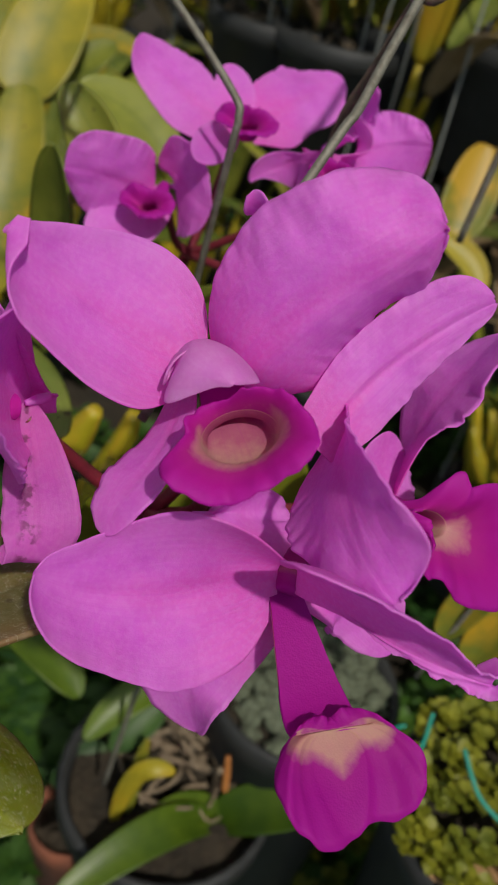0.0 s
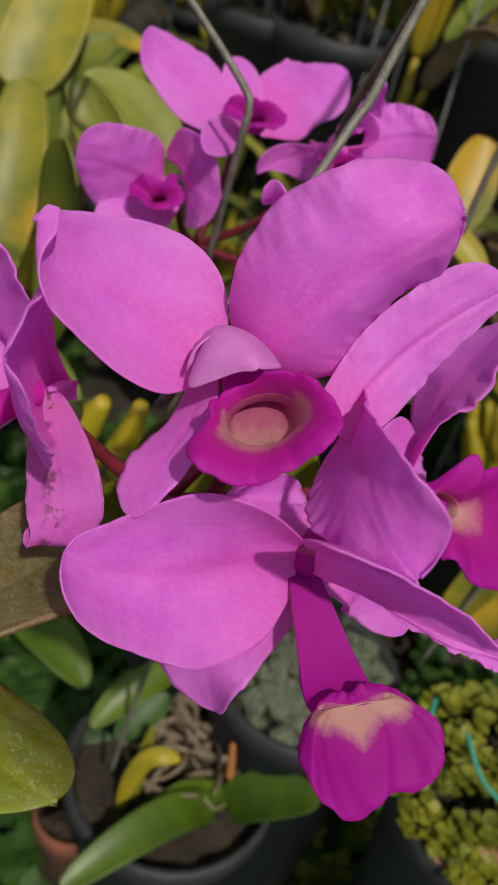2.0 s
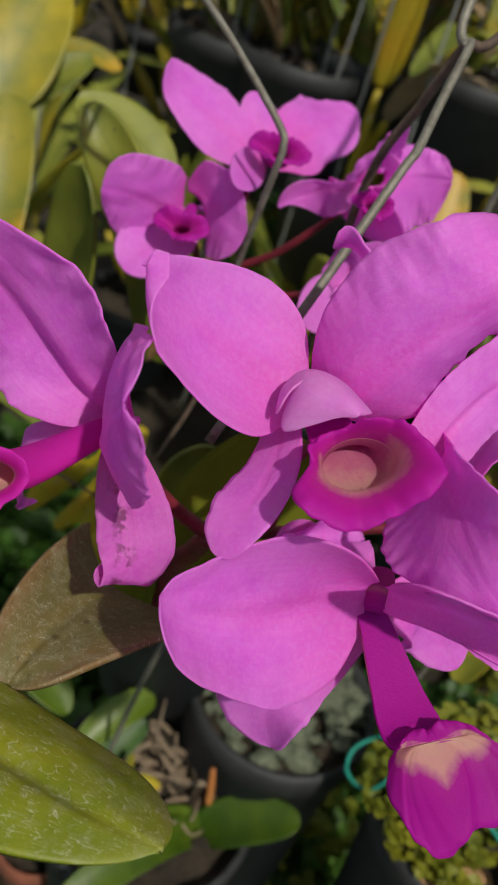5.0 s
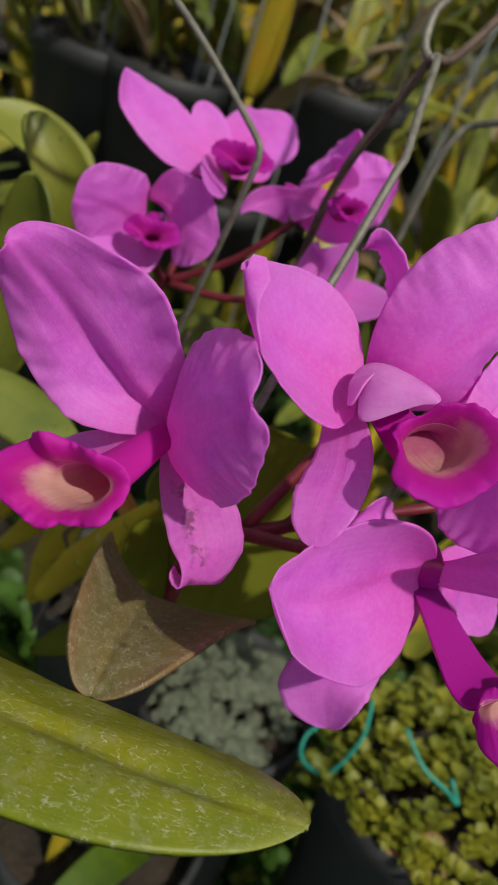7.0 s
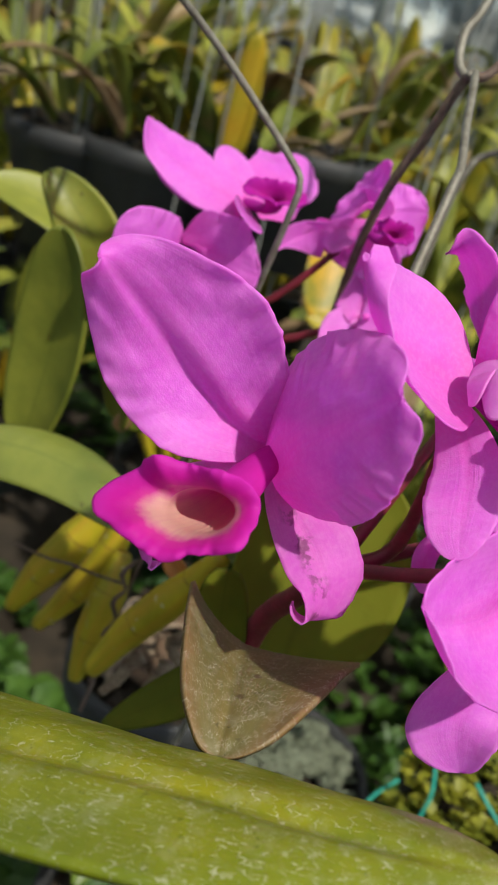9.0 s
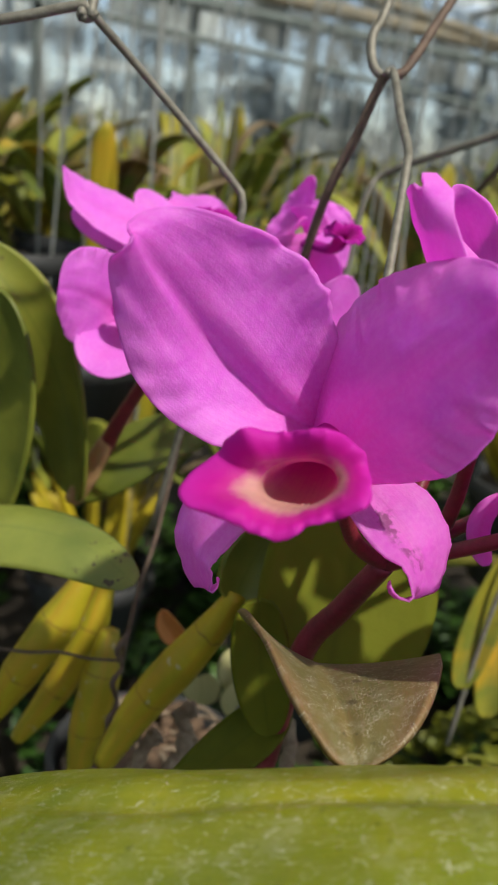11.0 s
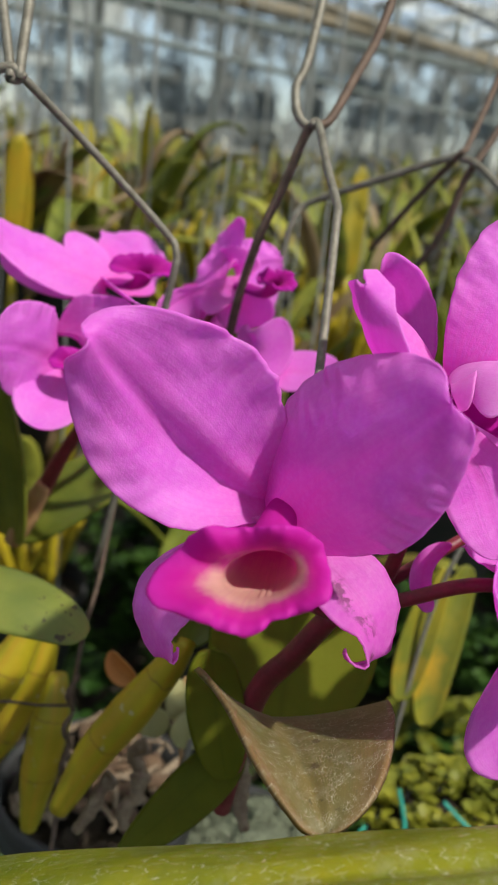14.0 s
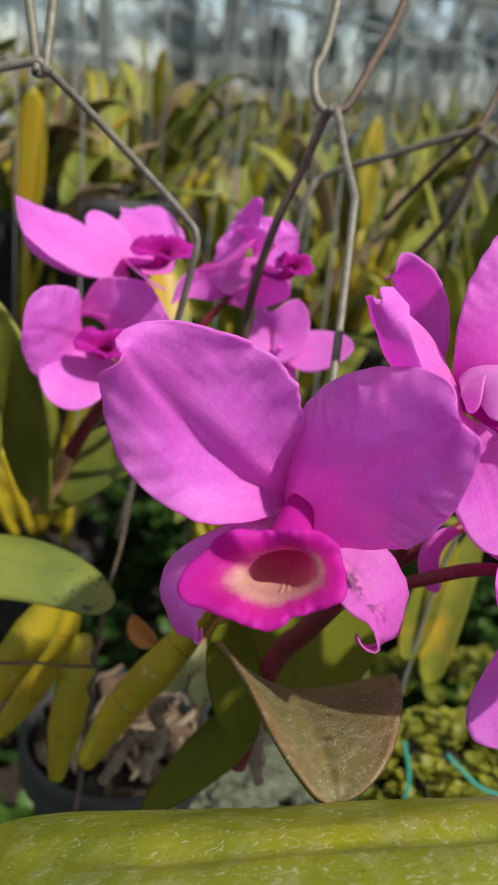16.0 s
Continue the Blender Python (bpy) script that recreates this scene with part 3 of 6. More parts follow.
def orchid_lip(parent, centre, mouth, axis, xdir, rim, fore, throat, material, seed=0, r0=0.0026, frill=0.00045, belly=0.0, cream=1.0, label="deep magenta frilled lip with cream throat"):
    """A rolled lip: a tube out of the flower's centre, an oval throat and a spreading frilled limb; rim, fore and throat in millimetres."""
    C, M = np.asarray(centre, float), np.asarray(mouth, float)
    A = unit(axis)
    X = unit(np.asarray(xdir, float) - A * (np.asarray(xdir, float) @ A))
    Y = np.cross(A, X)
    nth, nt, ng = 120, 18, 26
    th = np.linspace(0, 2 * math.pi, nth, endpoint=False)
    cs, sn = np.cos(th), np.sin(th)
    ph = np.random.RandomState(seed + 3).rand(6) * 6.28
    R, Z = loop_values(rim, th) * 0.001, loop_values(fore, th) * 0.001
    R = R * (1 + 0.012 * np.sin(9 * th + ph[0]) + 0.010 * np.sin(17 * th + ph[1]) + 0.006 * np.sin(31 * th + ph[2]))
    tx, ty = throat[0] * 0.001, throat[1] * 0.001
    low = 1 - np.maximum(sn, 0) ** 1.5
    roof = np.clip((sn + 0.05) * 1.6, 0, 1)
    floor_side = np.clip(-sn * 1.3 - 0.25 * cs, 0, 1)
    L = np.linalg.norm(M - C)
    K = np.linspace(0, 1, nt)
    cl, _ = bezier(C, C + (M - C) * 0.4, M - A * L * 0.38, M, K)
    rows, vv = [], []
    for k, c in zip(K, cl):
        e = k ** 0.9
        swell = 1 + belly * math.sin(math.pi * k)
        keel = 1 - 0.10 * k * (np.exp(-((th - 4.62) / 0.05) ** 2) + np.exp(-((th - 4.80) / 0.05) ** 2))
        rows.append(c + X * (cs * (r0 + (tx - r0) * e) * swell)[:, None] + Y * (sn * keel * (r0 + (ty - r0) * e) * swell)[:, None])
        vv.append(0.5 * k ** (1 - 0.55 * floor_side) * (1 - 0.38 * roof * k))
    rt = np.hypot(cs * tx, sn * ty)
    ct, st = cs * tx / rt, sn * ty / rt
    for g in np.linspace(0, 1, ng)[1:]:
        q = g ** 1.45
        fr = frill * g ** 4 * (np.sin(7 * th + ph[3]) + 0.7 * np.sin(13 * th + ph[4]) + 0.5 * np.sin(23 * th + ph[5]))
        r = rt * (1 - q) + R * q
        dx, dy = ct * (1 - q) + cs * q, st * (1 - q) + sn * q
        z = Z * (1 - (1 - g) ** 1.75) + fr - 0.0006 * g ** 10
        rows.append(M + X * (dx * r)[:, None] + Y * (dy * r)[:, None] + A * z[:, None])
        vv.append(np.maximum(0.5 + 0.5 * g ** (0.50 + 0.75 * cream * low), 0.5 + 0.20 * roof))
    P = np.array(rows)
    V = np.array(vv)
    N = unit(np.cross(np.gradient(P, axis=0), np.roll(P, -1, 1) - np.roll(P, 1, 1)))
    nr = len(rows)
    nv = nr * nth
    verts = np.concatenate([P.reshape(-1, 3), (P - N * 0.0004).reshape(-1, 3)])
    ux = np.tile(np.arange(nth) / nth, nr)
    uv = np.concatenate([np.stack([ux, V.ravel()], 1), np.stack([ux, np.full(nv, 0.95)], 1)])
    faces = []
    for i in range(nr - 1):
        for q in range(nth):
            a, b = i * nth + q, i * nth + (q + 1) % nth
            faces.append((a, b, b + nth, a + nth))
            faces.append((nv + a, nv + a + nth, nv + b + nth, nv + b))
    for q in range(nth):
        a, b = (nr - 1) * nth + q, (nr - 1) * nth + (q + 1) % nth
        faces.append((a, b, nv + b, nv + a))
    return mesh_object("lip", verts, faces, material, parent, uv, True, label)


def tube(name, points, radii, material, parent=None, sides=8, label="", smooth_steps=5, knobs=0.0):
    """A round rod along a smooth line through the points."""
    pts = [np.asarray(p, float) for p in points]
    rs = list(radii) if isinstance(radii, (list, tuple)) else [radii] * len(pts)
    line, rad = [], []
    for i in range(len(pts) - 1):
        a, b = pts[max(i - 1, 0)], pts[i]
        c, d = pts[i + 1], pts[min(i + 2, len(pts) - 1)]
        for k in range(smooth_steps):
            t = k / smooth_steps
            line.append(0.5 * (2 * b + (c - a) * t + (2 * a - 5 * b + 4 * c - d) * t * t + (3 * b - a - 3 * c + d) * t ** 3))
            rad.append(rs[i] + (rs[i + 1] - rs[i]) * t)
    line.append(pts[-1])
    rad.append(rs[-1])
    L = np.array(line)
    T = unit(np.gradient(L, axis=0))
    ref = np.array([0.31, 0.22, 0.92]) if abs(T[0] @ np.array([0.31, 0.22, 0.92])) < 0.9 else np.array([0.9, 0.1, 0.2])
    x = unit(np.cross(ref, T[0]))
    verts, faces, uv = [], [], []
    for i, (p, t, r) in enumerate(zip(L, T, rad)):
        x = unit(x - t * (x @ t))
        y = np.cross(t, x)
        k = 1 + knobs * math.sin(i * 2.1)
        for q in range(sides):
            an = 6.28318 * q / sides
            verts.append(p + (x * math.cos(an) + y * math.sin(an)) * r * k)
            uv.append((q / sides, i / len(L)))
    n = len(L)
    for i in range(n - 1):
        for q in range(sides):
            a, b = i * sides + q, i * sides + (q + 1) % sides
            faces.append((a, b, b + sides, a + sides))
    faces.append(tuple(range(sides))[::-1])
    faces.append(tuple((n - 1) * sides + q for q in range(sides)))
    return mesh_object(name, verts, faces, material, parent, uv, True, label)


def empty_thing(name, at, label, category, group="", kind=""):
    ob = new(name)
    ob.empty_display_size = 0.02
    ob.location = at
    return tagged(ob, label, category, group, kind)


def flower_base(parent, centre, toward, label=""):
    """The ovary and receptacle on which a flower's petals stand."""
    c = np.asarray(centre, float)
    d = unit(np.asarray(toward, float) - c)
    return tube("flower", [c - d * 0.009, c - d * 0.006, c - d * 0.003], [0.0010, 0.0012, 0.0006], SEPAL, parent, 12, label)


# ---- the greenhouse ----
GROUND = 0.55
AHEAD, ASIDE = Vector((-0.18, 0.984, 0)), Vector((0.984, 0.18, 0))
VIEW_A, VIEW_S = Vector((0.60, 0.80, 0)), Vector((0.80, -0.60, 0))


def box_mesh(name, size, material, m, parent=None, bevel=0.0, label=""):
    bm = bmesh.new()
    bmesh.ops.create_cube(bm, size=1)
    bmesh.ops.scale(bm, vec=size, verts=bm.verts)
    if bevel:
        bmesh.ops.bevel(bm, geom=bm.edges[:], offset=bevel, segments=2, affect="EDGES")
    bmesh.ops.transform(bm, matrix=m, verts=bm.verts)
    me = bpy.data.meshes.new(name)
    bm.to_mesh(me)
    bm.free()
    me.materials.append(material)
    ob = new(name, me)
    if parent is not None:
        ob.parent = parent
    if label:
        ob["label"] = label
    return ob


def frame_at(along, across, z):
    """A place in the greenhouse's own axes, ahead of and aside from the camera's start."""
    return Vector((0, 0, z)) + AHEAD * along + ASIDE * across


HALL = Matrix(((ASIDE.x, AHEAD.x, 0, 0), (ASIDE.y, AHEAD.y, 0, 0), (0, 0, 1, 0), (0, 0, 0, 1)))

ground = box_mesh("ground", (60, 60, 0.1), SOIL, Matrix.Translation((0, 0, GROUND - 0.05)))
tagged(ground, "dark soil floor of the greenhouse", "ground", kind="structure")

wall = box_mesh("wall_north", (15.2, 0.01, 2.4), FILM, HALL @ Matrix.Translation((-2.4, 6.0, GROUND + 1.2)))
wall_b = box_mesh("wall_north", (8.79, 0.01, 2.4), FILM_GREY, HALL @ Matrix.Translation((9.6, 6.0, GROUND + 1.2)))
tagged(wall_b, "greyer plastic panel of the greenhouse wall", "wall", kind="structure")
wall_b.visible_shadow = False
tagged(wall, "milky translucent plastic greenhouse wall", "wall", kind="structure")
wall.visible_shadow = False
for nm, sx, sy, px, py in (("wall_east", 0.01, 14, 14.0, -1.0), ("wall_west", 0.01, 14, -10.0, -1.0), ("wall_south", 24, 0.01, 2, -8.0)):
    wl = box_mesh(nm, (sx, sy, 2.4), FILM, HALL @ Matrix.Translation((px, py, GROUND + 1.2)))
    tagged(wl, "milky translucent plastic greenhouse wall", "wall", kind="structure")
    wl.visible_shadow = False
roof = box_mesh("ceiling", (24, 14.2, 0.008), FILM, HALL @ Matrix.Translation((2, -1.0, GROUND + 3.1)) @ Matrix.Rotation(radians(-5.5), 4, "X"))
tagged(roof, "milky translucent plastic greenhouse roof film", "ceiling", kind="structure")
roof.visible_shadow = False

frame_thing = empty_thing("greenhouse_frame", (0, 0, 0), "weathered painted steel tube greenhouse frame with posts and purlins", "frame", kind="structure")
for k in range(-7, 11):
    tube("post", [frame_at(5.6, k * 1.3 + 0.3, GROUND), frame_at(5.6, k * 1.3 + 0.3, GROUND + 2.5)], 0.04, POST, frame_thing, 10, smooth_steps=1)
for z, r, al, mt in ((2.02, 0.026, 5.5, POST), (2.22, 0.05, 5.46, POST), (2.36, 0.065, 5.42, TUBE), (2.80, 0.06, 5.3, TUBE)):
    rise = 0.0 if z < 2.1 else 0.052
    tube("purlin", [frame_at(al, -9.8, z - 13.3 * rise), frame_at(al, 3.5, z), frame_at(al, 13.8, z + 10.3 * rise)], r, mt, frame_thing, 10, smooth_steps=2)
for k in range(-4, 7):
    tube("rafter", [frame_at(5.6, k * 2.2 + 1.1, 2.85), frame_at(2.5, k * 2.2 + 1.1, 3.2), frame_at(-7.5, k * 2.2 + 1.1, 4.1)], 0.03, TUBE, frame_thing, 8, smooth_steps=2)
for al, z in ((3.7, 2.20),):
    tube("hanging_rail", [frame_at(al, -8, z), frame_at(al, 0, z - 0.01), frame_at(al, 12, z)], 0.036, TUBE, frame_thing, 8, smooth_steps=2)

# ---- hanging pots and plants ----


def pot_mesh(parent, c, r, h, material=POT, taper=0.72, rim=0.006):
    """A round flower pot with a rolled rim, open at the top."""
    prof = [(r * taper * 0.98, -h), (r * taper, -h), (r * 0.97, -0.02), (r * 1.05, -0.018), (r * 1.06, 0.0), (r * 0.99, 0.002), (r * 0.95, -0.012), (r * taper * 0.93, -h + 0.006)]
    n = 32
    verts, faces = [], []
    for pr, pz in prof:
        for q in range(n):
            an = 6.28318 * q / n
            verts.append((c[0] + pr * math.cos(an), c[1] + pr * math.sin(an), c[2] + pz))
    for i in range(len(prof) - 1):
        for q in range(n):
            a, b = i * n + q, i * n + (q + 1) % n
            faces.append((a, b, b + n, a + n))
    faces.append(tuple(range(n))[::-1])
    faces.append(tuple((len(prof) - 1) * n + q for q in range(n)))
    return mesh_object("pot", verts, faces, material, parent)


def soil_mesh(parent, c, r, material=SOIL, rough=0.006, seed=0):
    n, rings = 28, 8
    rnd = np.random.RandomState(seed)
    verts, faces = [(c[0], c[1], c[2] + 0.006)], []
    for i in range(1, rings + 1):
        for q in range(n):
            an = 6.28318 * q / n
            rr = r * i / rings
            verts.append((c[0] + rr * math.cos(an), c[1] + rr * math.sin(an), c[2] + rnd.uniform(-rough, rough) * (1 if i < rings else 0) + 0.006 * (1 - i / rings)))
    for q in range(n):
        faces.append((0, 1 + q, 1 + (q + 1) % n))
    for i in range(rings - 1):
        for q in range(n):
            a, b = 1 + i * n + q, 1 + i * n + (q + 1) % n
            faces.append((a, a + n, b + n, b))
    return mesh_object("potting_bark", verts, faces, material, parent)


def root_tangle(parent, centre, radius, count, seed, material=ROOT, rmin=0.0008, rmax=0.0022):
    rn = random.Random(seed)
    for k in range(count):
        an, rr = rn.random() * 6.283, radius * rn.random()
        p = np.array([centre[0] + rr * math.cos(an), centre[1] + rr * math.sin(an), centre[2] + 0.004])
        pts = [p]
        a2 = rn.random() * 6.283
        for j in range(4):
            a2 += rn.uniform(-0.8, 0.8)
            p = p + np.array([math.cos(a2), math.sin(a2), rn.uniform(-0.3, 0.5)]) * radius * 0.28
            q = p - np.array(centre)
            r_now = math.hypot(q[0], q[1])
            if r_now > radius * 0.95:
                p[0], p[1] = centre[0] + q[0] * radius * 0.95 / r_now, centre[1] + q[1] * radius * 0.95 / r_now
            p[2] = max(p[2], centre[2] + 0.002)
            pts.append(p)
        r = rn.uniform(rmin, rmax)
        tube("root", pts, [r, r * 1.1, r, r * 0.8, r * 0.5], material, parent, 6, smooth_steps=3)


def far_orchid(seed, leaves, height, spread, yellow):
    """A potted orchid of the back rows, hung from three wires."""
    rnd = random.Random(seed)
    thing = empty_thing("hanging_orchid", (0, 0, 0), "leafy potted orchid with strap leaves hung on wires", "potted plant", "orchids hung in the back rows")
    pot_mesh(thing, (0, 0, 0), 0.065, 0.11)
    soil_mesh(thing, (0, 0, -0.015), 0.062, seed=seed)
    for k in range(3):
        an = k * 2.09 + rnd.random()
        tube("hanger_wire", [(0.066 * math.cos(an), 0.066 * math.sin(an), -0.004), (0.05 * math.cos(an), 0.05 * math.sin(an), 0.5), (0, 0, 1.15)], 0.0012, WIRE_PALE, thing, 5, smooth_steps=2)
    for k in range(leaves):
        an = rnd.random() * 6.283
        lean = rnd.uniform(0.15, 1.0)
        d = np.array([math.cos(an), math.sin(an), 0])
        h = height * rnd.uniform(0.6, 1.15)
        b0 = d * rnd.uniform(0, 0.04)
        stem = b0 + d * spread * lean * 0.30 + np.array([0, 0, h * 0.45])
        tip = b0 + d * spread * lean + np.array([0, 0, h * (1.05 - 0.55 * lean * rnd.random())])
        mid = (stem + tip) / 2 + np.array([0, 0, h * 0.16 * lean])
        mt = LEAF_YELLOW if rnd.random() < yellow else (LEAF_TAN if rnd.random() < 0.10 else LEAF_FAR if rnd.random() < 0.7 else LEAF_GREEN)
        blade("leaf", mt, thing, stem, stem + (mid - stem) * 0.7, mid, tip, (np.array([0, 0, 1]) - d * 0.8, np.array([0, 0, 1]) - d * 0.2),
              rnd.uniform(0.009, 0.018), 0.35, 0.45, cup=0.35, nu=10, ns=4, thick=0.0012, seed=k)
        tube("pseudobulb", [b0, (b0 + stem) / 2, stem], [0.004, rnd.uniform(0.006, 0.010), 0.003], BULB, thing, 6, smooth_steps=3)
    return thing


proto = [far_orchid(11, 15, 0.24, 0.20, 0.10), far_orchid(23, 18, 0.27, 0.24, 0.12), far_orchid(37, 14, 0.23, 0.17, 0.18), far_orchid(41, 19, 0.26, 0.26, 0.05)]
spots_taken = []
rnd = random.Random(5)
for row_k, along in enumerate((0.80, 1.02, 1.25, 1.55, 1.9, 2.3, 2.8, 3.3, 3.9, 4.6, 5.3)):
    step = 0.24 + 0.045 * row_k
    across = -0.95 * along - 0.30
    while across < 0.42 * along + 0.35:
        across += step * rnd.uniform(0.75, 1.2)
        at = VIEW_A * (along + rnd.uniform(-0.1, 0.1)) + VIEW_S * across + Vector((0, 0, rnd.uniform(0.86, 1.0) + 0.035 * along))
        spots_taken.append(at)
for x, y, z in ((-0.16, 0.80, 0.82), (0.02, 0.92, 0.80), (-0.38, 0.95, 0.84), (0.20, 0.78, 0.80), (-0.22, 1.15, 0.86), (-0.48, 1.30, 0.88), (0.36, 0.62, 0.78)):
    spots_taken.append(Vector((x, y, z)))
for k, at in enumerate(spots_taken):
    src = proto[k % 4]
    m = Matrix.Translation(at) @ Matrix.Rotation(rnd.random() * 6.28, 4, "Z")
    if k < 4:
        src.matrix_basis = m
    else:
        copy_thing(src, m)
for k in range(len(spots_taken), 4):
    proto[k].location = (2, 4, 0.9)



def dark_pot(at, seed, leaves):
    """A black pot of the next row, with a few tired leaves and pale hanger wires."""
    rn = random.Random(seed)
    thing = empty_thing("hanging_pot", at, "black plastic hanging pot with a few yellowing leaves", "pot", "black pots of the next row")
    at = np.array(at)
    pot_mesh(thing, at, 0.066, 0.12)
    soil_mesh(thing, (at[0], at[1], at[2] - 0.012), 0.062, seed=seed)
    root_tangle(thing, (at[0], at[1], at[2] - 0.008), 0.055, 9, seed + 1)
    for k in range(3):
        an = k * 2.09 + rn.random()
        d = np.array([math.cos(an), math.sin(an), 0])
        tube("hanger_wire", [at + d * 0.067, at + d * 0.05 + np.array([0, 0, 0.4]), at + np.array([0, 0, 1.0])], 0.0013, WIRE_PALE, thing, 5, smooth_steps=2)
    for k in range(leaves):
        an = rn.random() * 6.283
        d = np.array([math.cos(an), math.sin(an), 0])
        p = at + d * 0.03
        q = p + d * rn.uniform(0.03, 0.10) + np.array([0, 0, rn.uniform(0.05, 0.15)])
        e = q + d * rn.uniform(0.03, 0.06) + np.array([0, 0, rn.uniform(-0.07, 0.02)])
        blade("leaf", rn.choice([LEAF_YELLOW, LEAF_GREEN, LEAF_FAR, LEAF_TAN]), thing, p, (p + q) / 2 + np.array([0, 0, 0.02]), q, e, (np.array([0, 0, 1]) - d * 0.5, np.array([0, 0, 1]) + d * 0.3),
              rn.uniform(0.009, 0.016), 0.35, 0.45, cup=0.3, nu=14, ns=6, thick=0.001, seed=seed + k)


# Added black pots that stand in for the dark gaps behind the flowers.
dark_pot((0.0624, 0.9150, 1.1176), 3, 7)
dark_pot((0.2073, 0.8813, 1.1353), 4, 7)
dark_pot((0.2817, 0.8065, 1.1572), 5, 6)
dark_pot((0.1257, 0.8671, 1.1219), 7, 12)

# ---- the orchid in front ----
front = empty_thing("orchid_plant", (0, 0, 0), "flowering orchid with purple-pink blooms and thick scratched leaves", "orchid")

fa = flower_base(front, (-0.0304, 0.1449, 1.1854), (-0.052, 0.127, 1.1855), "purple-pink orchid flower facing the aisle")
petal("petal", PETAL, fa, (-0.0225, 0.1560, 1.1822), (-0.0425, 0.1398, 1.1907), (-0.0462, 0.1648, 1.1969), (-0.0692, 0.1556, 1.2198), n=((-0.1123, -0.2049, 0.0729), (-0.7625, -0.3065, 0.7851)), left=(-0.0013, 0.0088, 0.0168, 0.0201, 0.0165), right=(0.0037, 0.0056, 0.0139, 0.0149, 0.0092), bend=(0.7463, 0.2461, 0.5335, -0.7658), ruffle=0.022, waves=3, step=0.27, rib_at=-0.12, pucker=0.012, ribs=0.018, seed=1)
petal("petal", PETAL, fa, (-0.0256, 0.1549, 1.1734), (-0.0366, 0.1296, 1.1947), (-0.0313, 0.1267, 1.2016), (-0.0302, 0.1087, 1.2194), n=((-0.6649, -0.5249, 0.2855), (-0.8438, -0.4585, 0.2121)), left=(0.0020, 0.0098, 0.0158, 0.0144, 0.0101), right=(0.0024, 0.0152, 0.0200, 0.0180, 0.0134), bend=(-0.2623, -0.4771, -0.3892, -0.4974), notch=0.092, ruffle=0.022, waves=3, step=0.05, pucker=0.012, ribs=0.018, seed=2)
blade("sepal", SEPAL_SPOTTED, fa, (-0.0277, 0.1489, 1.1850), (-0.0258, 0.1338, 1.1722), (-0.0167, 0.1226, 1.1720), (-0.0240, 0.1214, 1.1602), n=((-0.08, -0.89, 0.28), (0.18, -0.76, -0.23)), w=0.0084, a=0.58, b=0.47, asym=0.16, cup=0.03, ruffle=0.03, crease=0.05, seed=3, hook=(0.87, 175, 0.0030, (-0.82, 0.56, -0.11)), label="spotted narrow sepal with a curled tip")
blade("sepal", SEPAL, fa, (-0.0301, 0.1445, 1.1849), (-0.0499, 0.1595, 1.1637), (-0.0508, 0.1633, 1.1591), (-0.0459, 0.1548, 1.1479), n=((-0.90, -0.23, -0.01), (-0.90, 0.01, -0.15)), w=-0.0074, a=0.60, b=0.49, asym=0.03, cup=0.02, ruffle=0.03, crease=0.05, seed=4, hook=(0.90, 190, 0.0015, (0.82, -0.56, 0.11)))
orchid_lip(fa, (-0.0304, 0.1449, 1.1854), mouth=(-0.0514, 0.1253, 1.1861), axis=(-0.650, -0.621, 0.438), xdir=(0.757, -0.577, 0.306), rim=(11.4, 11.0, 8.9, 7.6, 8.2, 11.2, 14.2, 17.7, 11.6, 10.1, 9.3, 7.6, 9.2, 11.9), fore=(3.5, 2.6, 7.7, 5.5, 4.8, 6.7, 3.0, 7.2, 10.9, 8.9, 9.1, 8.0, 8.6, 8.6), throat=(6.3, 3.8), material=LIP, seed=1)


fb = flower_base(front, (0.0097, 0.1419, 1.2066), (0.0156, 0.1174, 1.2088), "large purple-pink orchid flower with a hooded column")
petal("sepal", SEPAL, fb, (0.0077, 0.1384, 1.2065), (-0.0014, 0.1431, 1.2076), (-0.0246, 0.1399, 1.2208), (-0.0294, 0.1331, 1.2329), n=((-0.4559, -0.4609, 0.8038), (-0.3672, -0.4783, 0.8777)), left=(0.0019, 0.0131, 0.0171, 0.0117, 0.0059), right=(0.0074, 0.0138, 0.0159, 0.0142, 0.0131), bend=(0.2759, 0.0306, 0.5111, 0.2810), ruffle=0.012, waves=2, crease=0.02, pucker=0.006, seed=5)
petal("petal", PETAL, fb, (0.0153, 0.1367, 1.2061), (0.0114, 0.1237, 1.2239), (0.0392, 0.1359, 1.2414), (0.0440, 0.1336, 1.2471), n=((-0.3125, -0.2204, -0.4077), (-0.4718, -0.0946, -0.3386)), left=(0.0126, 0.0136, 0.0126, 0.0146, 0.0048), right=(0.0092, 0.0155, 0.0187, 0.0159, 0.0143), bend=(-0.9500, -0.9800, -0.1953, -0.7118), ruffle=0.026, waves=5, crease=0.02, pucker=0.016, ribs=0.028, seed=6)
petal("sepal", SEPAL, fb, (0.0310, 0.1242, 1.2031), (0.0383, 0.1321, 1.2115), (0.0433, 0.1364, 1.2196), (0.0610, 0.1415, 1.2311), n=((-0.3144, -0.4870, -0.2446), (-0.0373, -0.8130, 0.0453)), left=(0.0045, 0.0077, 0.0083, 0.0064, 0.0045), right=(0.0058, 0.0073, 0.0091, 0.0097, 0.0101), bend=(-0.0970, 0.1218, -0.1110, -0.1538), ruffle=0.016, pucker=0.012, crease=0.06, ribs=0.014, seed=7)
